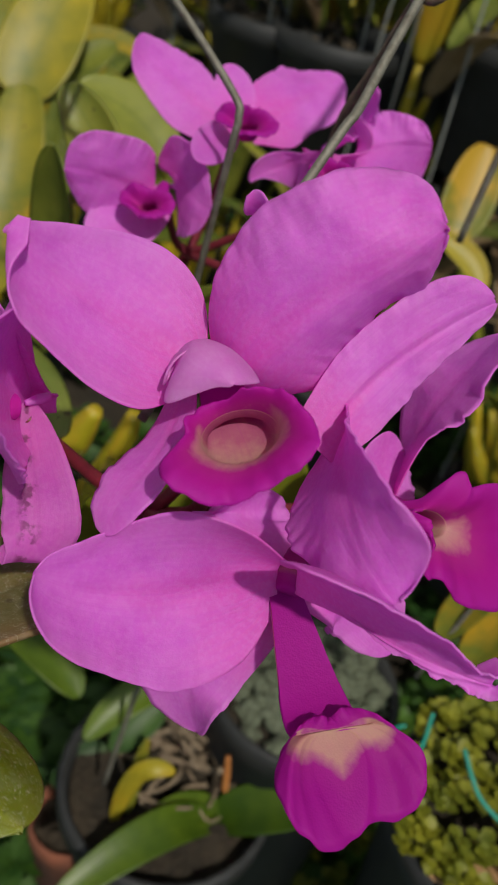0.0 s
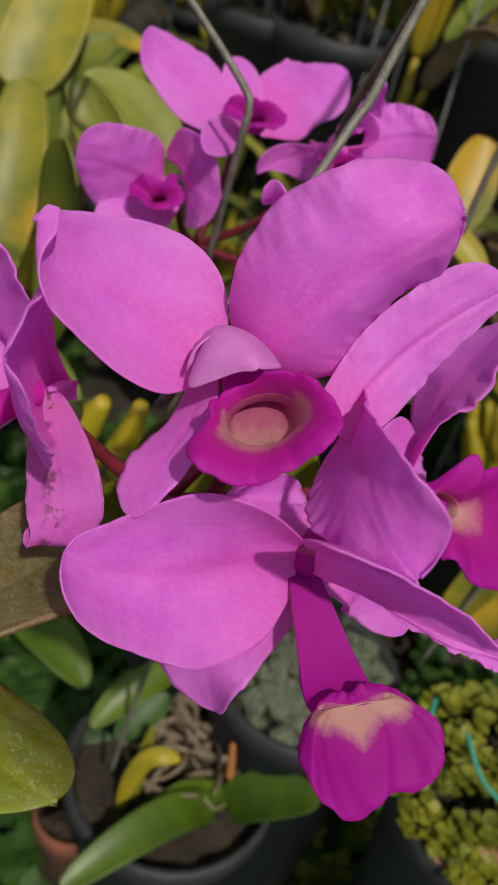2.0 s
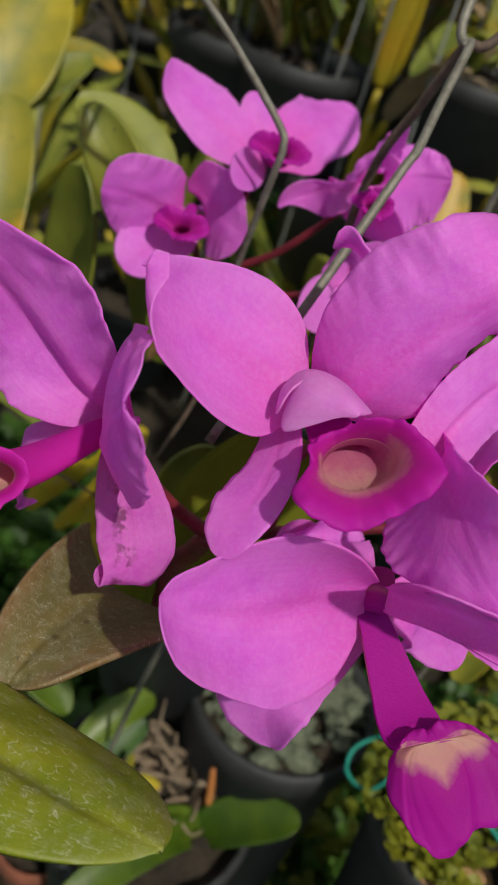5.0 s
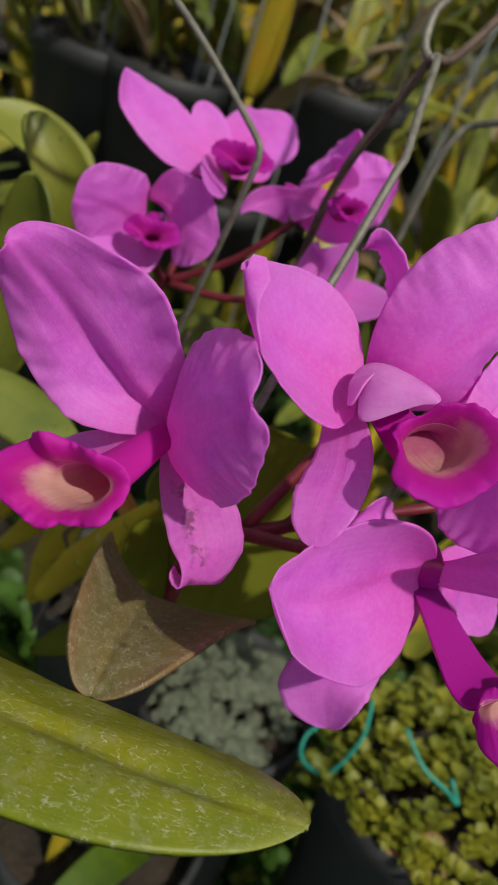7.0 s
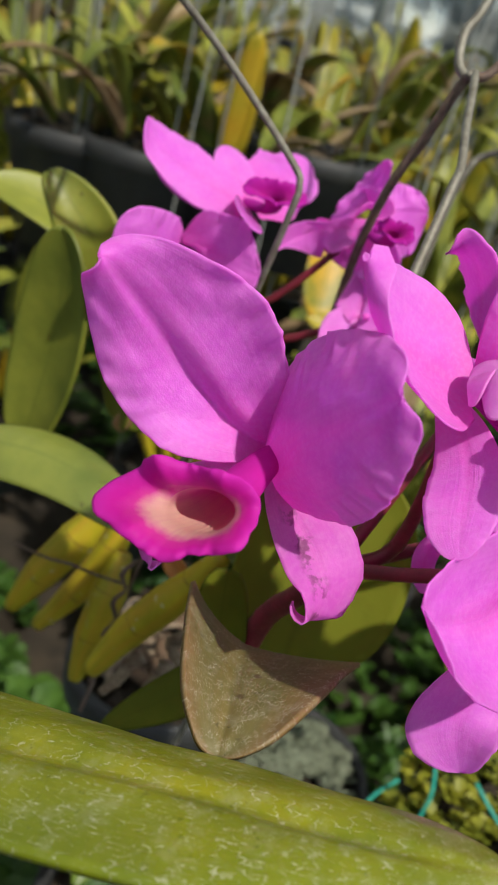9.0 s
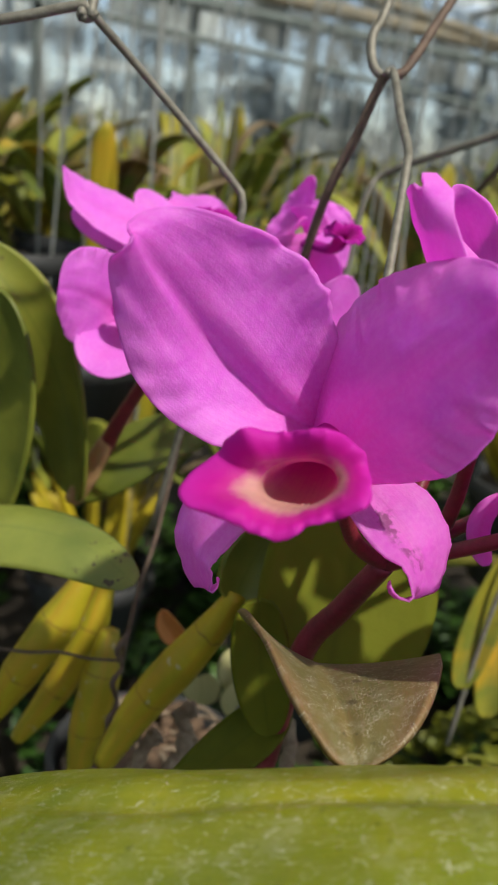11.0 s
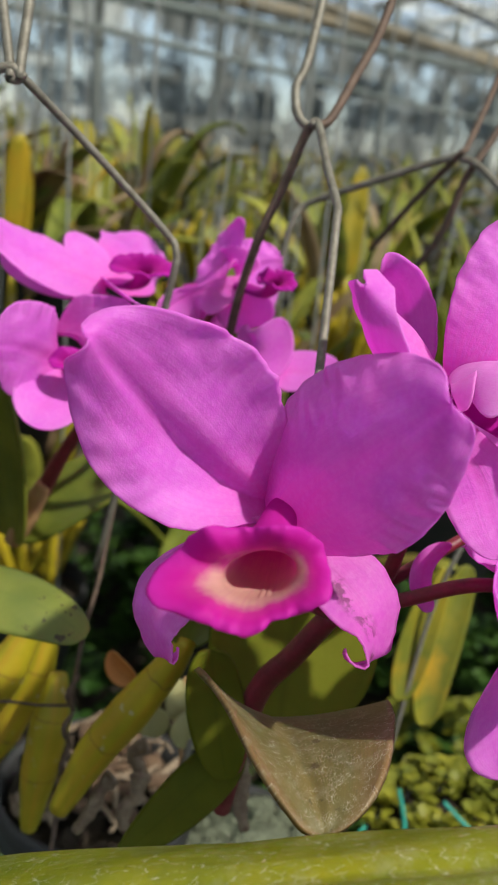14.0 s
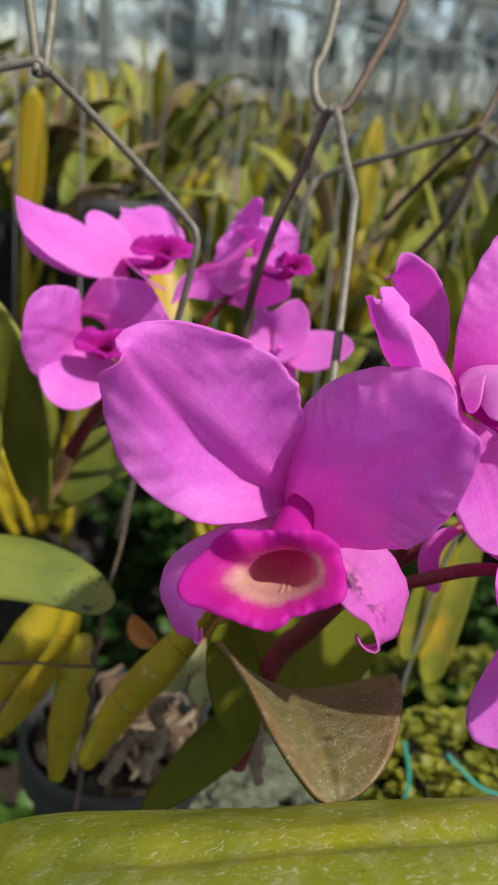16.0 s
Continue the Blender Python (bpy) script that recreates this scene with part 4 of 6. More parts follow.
petal("petal", PETAL, fb, (0.0369, 0.1331, 1.2069), (0.0378, 0.1270, 1.2081), (0.0282, 0.1062, 1.2063), (0.0436, 0.0905, 1.1993), n=((-0.7225, -0.1558, -0.1019), (-0.5320, 0.2837, 0.3487)), left=(0.0022, 0.0158, 0.0216, 0.0171, 0.0073), right=(0.0025, 0.0033, 0.0077, 0.0130, 0.0151), bend=(0.4247, -0.2763, 0.3205, 0.2397), ruffle=0.014, waves=3, crease=0.01, ribs=0.012, seed=8)
blade("sepal", SEPAL, fb, (0.0039, 0.1448, 1.2045), (0.0075, 0.1221, 1.1957), (-0.0066, 0.1170, 1.1947), (-0.0053, 0.1098, 1.1862), n=((-0.79, -0.41, 0.43), (-0.63, -0.56, 0.48)), w=0.0075, a=0.57, b=0.49, asym=-0.08, cup=-0.02, ruffle=0.03, crease=0.04, seed=9)
orchid_lip(fb, (0.0097, 0.1419, 1.2066), mouth=(0.0156, 0.1173, 1.2083), axis=(-0.250, -0.422, 0.872), xdir=(0.932, 0.138, 0.334), rim=(11.5, 9.8, 7.6, 6.5, 6.7, 8.4, 9.8, 10.0, 16.3, 16.3, 14.9, 13.5, 15.2, 14.7), fore=(7.6, 7.0, 6.8, 5.9, 3.6, 2.7, 4.4, 4.7, 7.6, 7.1, 5.3, 6.1, 9.3, 8.3), throat=(7.1, 5.3), material=LIP_PEACH, seed=2)
petal("column", COLUMN, fb, (0.0061, 0.1363, 1.2099), (0.0036, 0.1437, 1.2146), (0.0049, 0.1268, 1.2199), (0.0124, 0.1185, 1.2184), n=((-0.4934, 0.7542, 0.4718), (0.0323, -0.5354, 0.7352)), left=(0.0044, 0.0083, 0.0052, 0.0090, 0.0031), right=(0.0030, 0.0028, 0.0080, 0.0091, 0.0083), bend=(-0.8199, -0.8545, -0.3721, -1.0011), ruffle=0.0, crease=0.0, pucker=0.004, bumps=0.006, ribs=0.0, seed=10, label="pale hooded column")


fe = flower_base(front, (0.0326, 0.1176, 1.1672), (0.044, 0.094, 1.163), "purple-pink orchid flower hanging below the others")
petal("petal", PETAL, fe, (0.0302, 0.1190, 1.1728), (0.0176, 0.1138, 1.1723), (-0.0050, 0.1072, 1.1670), (-0.0182, 0.1010, 1.1847), n=((-0.4372, -1.2732, 0.1961), (-0.1663, -0.3066, 0.6731)), left=(0.0047, 0.0148, 0.0185, 0.0145, 0.0080), right=(0.0070, 0.0163, 0.0187, 0.0142, 0.0114), bend=(0.7008, 0.2790, 0.2345, 0.4267), notch=0.120, ruffle=0.015, waves=3, step=0.05, pucker=0.006, seed=11)
blade("sepal", SEPAL, fe, (0.0355, 0.1191, 1.1628), (0.0155, 0.1135, 1.1439), (0.0133, 0.1144, 1.1413), (0.0207, 0.1094, 1.1255), n=((-0.15, -0.90, 0.10), (-0.44, -0.69, -0.22)), w=0.0111, a=0.59, b=0.51, asym=-0.11, cup=0.30, ruffle=0.02, crease=0.04, seed=12)
petal("sepal", SEPAL, fe, (0.0333, 0.1162, 1.1768), (0.0473, 0.0939, 1.1812), (0.0610, 0.0850, 1.1881), (0.0726, 0.0939, 1.1767), n=((-1.0201, -0.8440, -0.0964), (-0.4758, -0.1409, 0.4097)), left=(0.0061, 0.0011, 0.0017, 0.0022, 0.0035), right=(0.0014, 0.0204, 0.0165, 0.0040, 0.0035), bend=(0.0343, 0.1421, 0.8816, 0.9608), ruffle=0.03, waves=5, crease=0.02, seed=13)
blade("petal", PETAL, fe, (0.0339, 0.1190, 1.1672), (0.0519, 0.1234, 1.1675), (0.0504, 0.1261, 1.1597), (0.0607, 0.1177, 1.1518), n=((-0.33, -0.62, 0.71), (-0.32, -0.62, 0.71)), w=0.0100, a=0.59, b=0.55, asym=0.05, cup=0.05, ruffle=0.04, crease=0.04, seed=14)
blade("sepal", SEPAL, fe, (0.0325, 0.1188, 1.1667), (0.0216, 0.1331, 1.1769), (0.0227, 0.1377, 1.1671), (0.0228, 0.1358, 1.1781), n=((0.37, -0.70, 0.51), (0.43, -0.72, 0.44)), w=0.0131, a=0.61, b=0.46, asym=0.03, cup=0.03, ruffle=0.03, crease=0.04, seed=15)
tube("receptacle", [(0.0352, 0.1250, 1.1735), (0.0338, 0.1200, 1.1715), (0.0330, 0.1165, 1.1700)], [0.0026, 0.0038, 0.0026], LIP_DARK, fe, 14)
orchid_lip(fe, (0.0312, 0.1225, 1.1690), mouth=(0.0423, 0.0893, 1.1636), axis=(0.013, -0.348, 0.937), xdir=(0.968, 0.240, 0.075), rim=(9.9, 6.8, 5.0, 2.8, 2.6, 4.0, 5.7, 8.4, 14.6, 19.5, 20.8, 17.6, 20.6, 17.6), fore=(2.6, 1.4, 0.1, 0.0, -0.0, 0.0, 0.0, -0.2, 1.3, 4.1, 0.8, -0.6, 0.5, 2.3), throat=(7.6, 0.04), material=LIP_APRON, seed=3, belly=0.15, cream=1.5, label="deep magenta two-lobed lip with cream throat")

ff = flower_base(front, (0.0583, 0.1457, 1.1723), (0.0620, 0.1248, 1.1873), "purple-pink orchid flower half hidden behind others")
blade("petal", PETAL, ff, (0.0586, 0.1460, 1.1734), (0.0672, 0.1690, 1.1936), (0.0636, 0.1563, 1.1935), (0.0778, 0.1709, 1.2090), n=((-0.86, -0.14, -0.23), (-0.87, -0.24, -0.03)), w=0.0139, a=0.61, b=0.49, asym=-0.02, cup=0.12, ruffle=0.06, waves=5, crease=0.04, seed=16)
blade("sepal", SEPAL, ff, (0.0577, 0.1458, 1.1735), (0.0581, 0.1446, 1.1724), (0.0551, 0.1519, 1.1725), (0.0557, 0.1567, 1.1857), n=((0.28, -0.70, 0.59), (0.47, -0.61, 0.56)), w=0.0097, a=0.59, b=0.54, asym=0.02, cup=0.02, ruffle=0.03, crease=0.04, seed=17)
orchid_lip(ff, (0.0583, 0.1457, 1.1723), mouth=(0.0621, 0.1304, 1.1820), axis=(0.519, -0.527, 0.673), xdir=(0.854, 0.347, -0.387), rim=(27.6, 25.0, 11.3, 12.0, 6.2, 5.8, 7.3, 4.1, 4.4, 7.9, 12.2, 12.7, 21.7, 31.2), fore=(2.4, 4.7, 7.2, 6.6, 0.8, -5.8, -1.8, 3.4, 4.4, 5.6, 3.0, 3.0, 2.2, 2.4), throat=(6.1, 2.9), material=LIP_PEACH, seed=4)

fi = flower_base(front, (0.0392, 0.1723, 1.1980), (0.0390, 0.1621, 1.1991), "purple-pink orchid flower seen from behind")
blade("sepal", SEPAL, fi, (0.0401, 0.1730, 1.2001), (0.0231, 0.1687, 1.2066), (0.0279, 0.1670, 1.2279), (0.0109, 0.1712, 1.2316), n=((-0.88, -0.03, 0.39), (-0.92, 0.03, 0.25)), w=0.0091, a=0.59, b=0.53, asym=-0.02, cup=-0.04, ruffle=0.05, crease=0.04, seed=18, curl=0.3)

blade("sepal", SEPAL, fi, (0.0240, 0.1420, 1.1683), (0.0188, 0.1460, 1.1651), (0.0166, 0.1458, 1.1585), (0.0192, 0.1405, 1.1520), n=((-0.4, -0.8, 0.3), (-0.4, -0.8, 0.3)), w=0.0030, a=0.5, b=0.35, cup=-0.3, seed=19)


def behind(c, other, gap=0.0045):
    """A place on the stem side of a flower's centre."""
    c, other = np.asarray(c, float), np.asarray(other, float)
    return tuple(c + unit(other - c) * gap)


JOINT = (0.0023, 0.1565, 1.1474)
tube("peduncle", [(-0.0006, 0.1854, 1.0659), (-0.0011, 0.1770, 1.1103), (0.0009, 0.1664, 1.1302), JOINT], [0.0028, 0.0034, 0.0030, 0.0028], STEM, front, 12)
tube("pedicel", [JOINT, (-0.0100, 0.1560, 1.1565), behind((-0.0304, 0.1449, 1.1854), JOINT)], [0.0022, 0.0019, 0.0013], STEM, front, 10)
tube("pedicel", [JOINT, (0.0147, 0.1516, 1.1586), behind((0.0097, 0.1419, 1.2066), JOINT)], [0.0022, 0.0019, 0.0013], STEM, front, 10)
tube("pedicel", [JOINT, (0.0102, 0.1429, 1.1562), (0.0197, 0.1319, 1.1634), behind((0.0326, 0.1176, 1.1672), JOINT)], [0.0022, 0.0018, 0.0018, 0.0013], STEM, front, 10)
tube("pedicel", [JOINT, behind((0.0583, 0.1457, 1.1723), JOINT)], [0.0020, 0.0013], STEM, front, 10)
tube("pedicel", [JOINT, behind((0.0392, 0.1723, 1.1980), JOINT)], [0.0020, 0.0013], STEM, front, 10)
blade("leaf", LEAF_BIG, front, (-0.0903, 0.1605, 1.1131), (-0.0837, 0.1155, 1.1472), (-0.0310, 0.0926, 1.1514), (-0.0115, 0.0674, 1.1588), n=((-0.19, 0.78, 0.47), (-0.40, 0.58, 0.55)), w=0.0264, a=0.48, b=0.65, asym=-0.10, cup=-0.31, crease=0.09, rib_at=-0.30, thick=0.0018, seed=20, nu=72, ns=40, bumps=0.014, label="broad yellow-green leaf with white scratches")
blade("leaf", LEAF_BROWN, front, (-0.0193, 0.1503, 1.1293), (-0.0291, 0.1337, 1.1422), (-0.0417, 0.1130, 1.1468), (-0.0421, 0.1094, 1.1396), n=((0.39, 0.32, 1.09), (-0.04, 0.27, 0.72)), w=0.0231, taper=0.58, asym=0.2, cup=0.20, fold=0.15, sweep=0.22, tw=-0.14, thick=0.0013, seed=21, nu=50, ns=32, crease=0.05, bumps=0.01, notch=0.03, label="bronze folded leaf with a notched tip")
blade("leaf", LEAF_DARK, front, (0.0129, 0.1788, 1.0913), (0.0141, 0.1833, 1.1051), (0.0227, 0.1887, 1.1186), (0.0362, 0.2028, 1.1469), n=((-0.3, -0.9, 0.2), (-0.4, -0.8, 0.3)), w=0.0265, a=0.4, b=0.3, cup=0.2, thick=0.0015, seed=22)
blade("leaf", LEAF_DARK, front, (-0.0109, 0.1856, 1.1234), (-0.0120, 0.1816, 1.1114), (-0.0116, 0.1775, 1.1016), (-0.0094, 0.1747, 1.0885), n=((-0.5, -0.8, 0.1), (-0.5, -0.8, 0.1)), w=0.0075, a=0.3, b=0.4, cup=0.2, thick=0.0015, seed=25)
blade("leaf", LEAF_DARK, front, (0.0035, 0.1847, 1.0885), (-0.0065, 0.1835, 1.0831), (-0.0161, 0.1827, 1.0796), (-0.0407, 0.1786, 1.0725), n=((-0.4, -0.6, 0.6), (-0.4, -0.6, 0.6)), w=0.0072, a=0.5, b=0.6, cup=0.2, thick=0.0015, seed=23)
tube("pseudobulb", [(-0.0287, 0.2349, 1.0391), (-0.0195, 0.2302, 1.0612), (-0.0117, 0.2217, 1.0811), (-0.0040, 0.2142, 1.0996), (-0.0011, 0.2099, 1.1109)], [0.0035, 0.0062, 0.0066, 0.0048, 0.0028], BULB, front, 14)
blade("leaf", LEAF_GREEN, front, (-0.0017, 0.2097, 1.1092), (0.0000, 0.2110, 1.1158), (0.0040, 0.2107, 1.1226), (0.0097, 0.2105, 1.1329), n=((-0.4, -0.8, 0.3), (-0.4, -0.8, 0.3)), w=0.008, a=0.4, b=0.4, cup=0.3, thick=0.0015, seed=24)

# ---- the orchid behind ----
rear = empty_thing("orchid_plant", (0, 0, 0), "second flowering orchid with purple-pink blooms behind the first", "orchid")
fc = flower_base(rear, (0.0141, 0.3008, 1.2021), (0.006, 0.285, 1.205), "purple-pink orchid flower of the rear plant")
petal("petal", SEPAL, fc, (0.0117, 0.2982, 1.2008), (0.0135, 0.2881, 1.2068), (-0.0152, 0.3178, 1.2057), (-0.0246, 0.3099, 1.2222), n=((0.2472, -0.7367, 0.5546), (0.2849, -0.5819, 0.7103)), left=(0.0023, 0.0052, 0.0104, 0.0138, 0.0092), right=(0.0024, 0.0095, 0.0141, 0.0115, 0.0093), bend=(0.1633, -0.1618, 0.0767, 0.0195), ruffle=0.02, crease=0.02, pucker=0.006, seed=30)
petal("petal", PETAL, fc, (0.0162, 0.3018, 1.2028), (0.0335, 0.3127, 1.2132), (0.0384, 0.3199, 1.2098), (0.0505, 0.3396, 1.2165), n=((-0.3938, -0.8676, 0.2734), (-0.3816, -0.8434, 0.3367)), left=(0.0076, 0.0143, 0.0127, 0.0131, 0.0095), right=(0.0039, 0.0118, 0.0139, 0.0152, 0.0087), bend=(-0.1403, -0.2071, -0.2320, -0.0167), ruffle=0.03, crease=0.02, seed=31)
blade("sepal", SEPAL, fc, (0.0140, 0.3008, 1.2019), (0.0043, 0.3099, 1.2004), (-0.0033, 0.3187, 1.2052), (-0.0142, 0.3287, 1.2067), n=((-0.44, -0.90, 0.07), (-0.44, -0.90, 0.06)), w=0.0081, a=0.60, b=0.51, asym=0.01, cup=0.09, crease=0.04, seed=32)
blade("sepal", SEPAL, fc, (0.0142, 0.3008, 1.2022), (0.0141, 0.3065, 1.2077), (0.0102, 0.3118, 1.2105), (0.0076, 0.3182, 1.2178), n=((0.02, -0.95, 0.30), (0.03, -0.95, 0.30)), w=0.0072, a=0.60, b=0.51, asym=-0.01, cup=0.09, crease=0.04, seed=33)
blade("sepal", SEPAL, fc, (0.0141, 0.3008, 1.2021), (0.0092, 0.2864, 1.2033), (0.0047, 0.2717, 1.2037), (0.0012, 0.2570, 1.2041), n=((-0.05, -0.94, 0.35), (-0.05, -0.94, 0.35)), w=0.0066, a=0.60, b=0.50, asym=-0.00, cup=0.09, crease=0.04, seed=34)
orchid_lip(fc, (0.0141, 0.3008, 1.2021), mouth=(0.0165, 0.2800, 1.2085), axis=(-0.25, -0.6, 0.75), xdir=(0.92, -0.25, 0.3), rim=(11, 8, 6, 5, 6, 9, 12, 10, 7, 6, 6, 7, 8, 10), fore=(4, 5, 6, 6, 6, 5, 3, 5, 7, 8, 7, 8, 7, 5), throat=(3.0, 2.0), material=LIP_DARK, seed=5, r0=0.0018, label="dark magenta rolled lip")
fd = flower_base(rear, (0.0446, 0.2633, 1.2081), (0.05, 0.25, 1.21), "half-open purple-pink orchid flower of the rear plant")
petal("petal", SEPAL, fd, (0.0455, 0.2609, 1.2088), (0.0313, 0.2708, 1.2053), (0.0387, 0.2843, 1.2035), (0.0204, 0.2773, 1.1925), n=((-0.3493, -0.7744, 0.4125), (-0.2153, -0.9085, -0.1154)), left=(0.0038, 0.0035, 0.0022, 0.0048, 0.0067), right=(0.0023, 0.0089, 0.0061, 0.0094, 0.0021), bend=(-0.0771, 0.5391, 0.6148, -0.1303), ruffle=0.02, seed=35)
petal("petal", PETAL, fd, (0.0405, 0.2657, 1.2088), (0.0417, 0.2727, 1.2073), (0.0582, 0.2936, 1.2113), (0.0543, 0.2783, 1.2299), n=((-0.8508, -0.4012, 0.2097), (-0.8802, -0.3363, 0.1972)), left=(0.0041, 0.0093, 0.0064, 0.0049, 0.0050), right=(0.0031, 0.0085, 0.0115, 0.0071, 0.0040), bend=(0.0149, -0.2220, 0.0345, 0.0130), ruffle=0.05, waves=5, ribs=0.03, seed=36)
petal("petal", PETAL, fd, (0.0431, 0.2658, 1.2082), (0.0549, 0.2771, 1.2066), (0.0613, 0.2888, 1.2111), (0.0780, 0.2806, 1.2145), n=((-0.6121, -0.7423, -0.1172), (-0.7372, -0.6006, -0.1136)), left=(0.0067, 0.0184, 0.0200, 0.0193, 0.0178), right=(0.0050, 0.0108, 0.0117, 0.0111, 0.0091), bend=(-0.2793, 0.0323, -0.2465, -0.1938), ruffle=0.05, waves=4, ribs=0.02, seed=37)
blade("sepal", SEPAL, fd, (0.0446, 0.2633, 1.2081), (0.0518, 0.2657, 1.2025), (0.0552, 0.2713, 1.1955), (0.0603, 0.2740, 1.1897), n=((-0.62, -0.75, 0.23), (-0.63, -0.74, 0.23)), w=0.0104, a=0.60, b=0.50, asym=0.00, cup=0.09, crease=0.04, seed=38)
orchid_lip(fd, (0.0446, 0.2633, 1.2081), mouth=(0.0410, 0.2400, 1.2130), axis=(-0.25, -0.6, 0.75), xdir=(0.92, -0.25, 0.3), rim=(6, 5.5, 4.5, 4, 4.5, 5, 6.5, 7, 6, 5, 5.5, 6.5, 7, 6.5), fore=(4, 4, 3, 3, 4, 4, 3, 4, 5, 5, 4, 5, 5, 4), throat=(2.4, 1.6), material=LIP_DARK, seed=6, r0=0.0018, label="dark magenta rolled lip")
fg = flower_base(rear, (-0.0084, 0.2849, 1.1820), (-0.02, 0.27, 1.185), "purple-pink orchid flower of the rear plant")
petal("petal", PETAL, fg, (-0.0114, 0.2826, 1.1804), (-0.0181, 0.2778, 1.1816), (-0.0265, 0.2717, 1.1906), (-0.0402, 0.2669, 1.1897), n=((0.0159, -0.9300, 0.2763), (0.1266, -0.9763, -0.0505)), left=(0.0089, 0.0124, 0.0147, 0.0140, 0.0130), right=(0.0023, 0.0134, 0.0162, 0.0155, 0.0115), bend=(-0.1059, -0.0163, 0.1360, -0.2819), ruffle=0.03, step=0.06, seed=39)
petal("petal", PETAL, fg, (-0.0112, 0.2863, 1.1888), (-0.0021, 0.2803, 1.1898), (-0.0010, 0.2646, 1.1884), (0.0081, 0.2582, 1.1885), n=((-0.2801, -0.8601, -0.0612), (-0.3656, -0.9341, 0.2646)), left=(0.0016, 0.0030, 0.0153, 0.0154, 0.0115), right=(0.0023, 0.0118, 0.0139, 0.0140, 0.0077), bend=(-0.3849, -0.0556, 0.2049, 0.1223), ruffle=0.03, crease=0.02, seed=40)
blade("sepal", SEPAL, fg, (-0.0081, 0.2847, 1.1818), (-0.0129, 0.2774, 1.1752), (-0.0232, 0.2667, 1.1716), (-0.0301, 0.2642, 1.1652), n=((-0.37, -0.82, 0.42), (-0.44, -0.76, 0.46)), w=0.0117, a=0.60, b=0.48, asym=0.02, cup=0.13, crease=0.04, seed=41)
orchid_lip(fg, (-0.0084, 0.2849, 1.1820), mouth=(-0.0120, 0.2665, 1.1813), axis=(-0.25, -0.6, 0.75), xdir=(0.92, -0.25, 0.3), rim=(10, 8, 6, 5, 6, 8, 10.5, 9, 6.5, 5.5, 6, 7, 8, 9.5), fore=(4, 5, 5, 4, 5, 5, 3, 4, 6, 6, 5, 6, 6, 5), throat=(2.8, 1.8), material=LIP_DARK, seed=7, r0=0.0018, label="dark magenta rolled lip")
fh = flower_base(rear, (0.0470, 0.2467, 1.1824), (0.07, 0.27, 1.17), "pale purple-pink orchid flower turned away")
blade("petal", SEPAL, fh, (0.0475, 0.2475, 1.1851), (0.0399, 0.2530, 1.1915), (0.0456, 0.2441, 1.1820), (0.0493, 0.2440, 1.2011), n=((-0.44, -0.85, 0.28), (-0.39, -0.88, 0.26)), w=0.0103, a=0.58, b=0.54, asym=-0.01, cup=0.31, crease=0.04, seed=42)
blade("petal", SEPAL, fh, (0.0466, 0.2470, 1.1827), (0.0537, 0.2430, 1.1826), (0.0585, 0.2354, 1.1836), (0.0620, 0.2264, 1.1877), n=((-0.26, -0.54, 0.75), (-0.21, -0.49, 0.80)), w=0.0097, a=0.59, b=0.51, asym=-0.01, cup=0.07, crease=0.04, seed=43)
blade("petal", SEPAL, fh, (0.0471, 0.2467, 1.1824), (0.0431, 0.2453, 1.1785), (0.0389, 0.2438, 1.1759), (0.0315, 0.2426, 1.1686), n=((-0.56, -0.77, 0.31), (-0.56, -0.77, 0.31)), w=0.0106, a=0.59, b=0.51, asym=0.00, cup=0.11, crease=0.04, seed=44)
RJ = (0.0034, 0.2893, 1.1559)
tube("peduncle", [(-0.0103, 0.3213, 1.0950), (-0.0037, 0.3120, 1.1170), (0.0002, 0.3007, 1.1387), RJ], [0.0030, 0.0036, 0.0026, 0.0022], STEM, rear, 10)
tube("sheath", [(-0.0106, 0.3195, 1.0963), (-0.0066, 0.3150, 1.1091), (-0.0025, 0.3079, 1.1253)], [0.0036, 0.0046, 0.0030], STEM_DRY, rear, 10, "dry tan sheath")
for c in ((0.0141, 0.3008, 1.2021), (0.0446, 0.2633, 1.2081), (-0.0084, 0.2849, 1.1820), (0.0470, 0.2467, 1.1824)):
    tube("pedicel", [RJ, tuple((np.array(RJ) * 0.5 + np.array(c) * 0.5) + np.array((0, 0, -0.006))), behind(c, RJ)], [0.0018, 0.0015, 0.0012], STEM, rear, 8)
blade("leaf", LEAF_GREEN, rear, (-0.0117, 0.3171, 1.0982), (-0.0151, 0.3096, 1.1393), (-0.0246, 0.3163, 1.1719), (-0.0519, 0.3323, 1.1945), n=((-0.9, -0.3, 0.2), (-0.6, -0.2, 0.9)), w=0.014, a=0.35, b=0.45, cup=0.35, thick=0.0015, seed=50)
blade("leaf", LEAF_GREEN, rear, (-0.0528, 0.3061, 1.0923), (-0.0460, 0.3047, 1.1350), (-0.0445, 0.2990, 1.1567), (-0.0501, 0.3005, 1.1830), n=((-0.7, -0.6, 0.2), (-0.7, -0.6, 0.2)), w=0.016, a=0.35, b=0.45, cup=0.25, thick=0.0015, seed=51)
blade("leaf", LEAF_GREEN, rear, (-0.0083, 0.3208, 1.0974), (0.0058, 0.3161, 1.1120), (0.0215, 0.3094, 1.1247), (0.0404, 0.2981, 1.1315), n=((-0.4, -0.6, 0.8), (-0.4, -0.6, 0.8)), w=0.012, a=0.45, b=0.5, cup=0.3, thick=0.0015, seed=52)
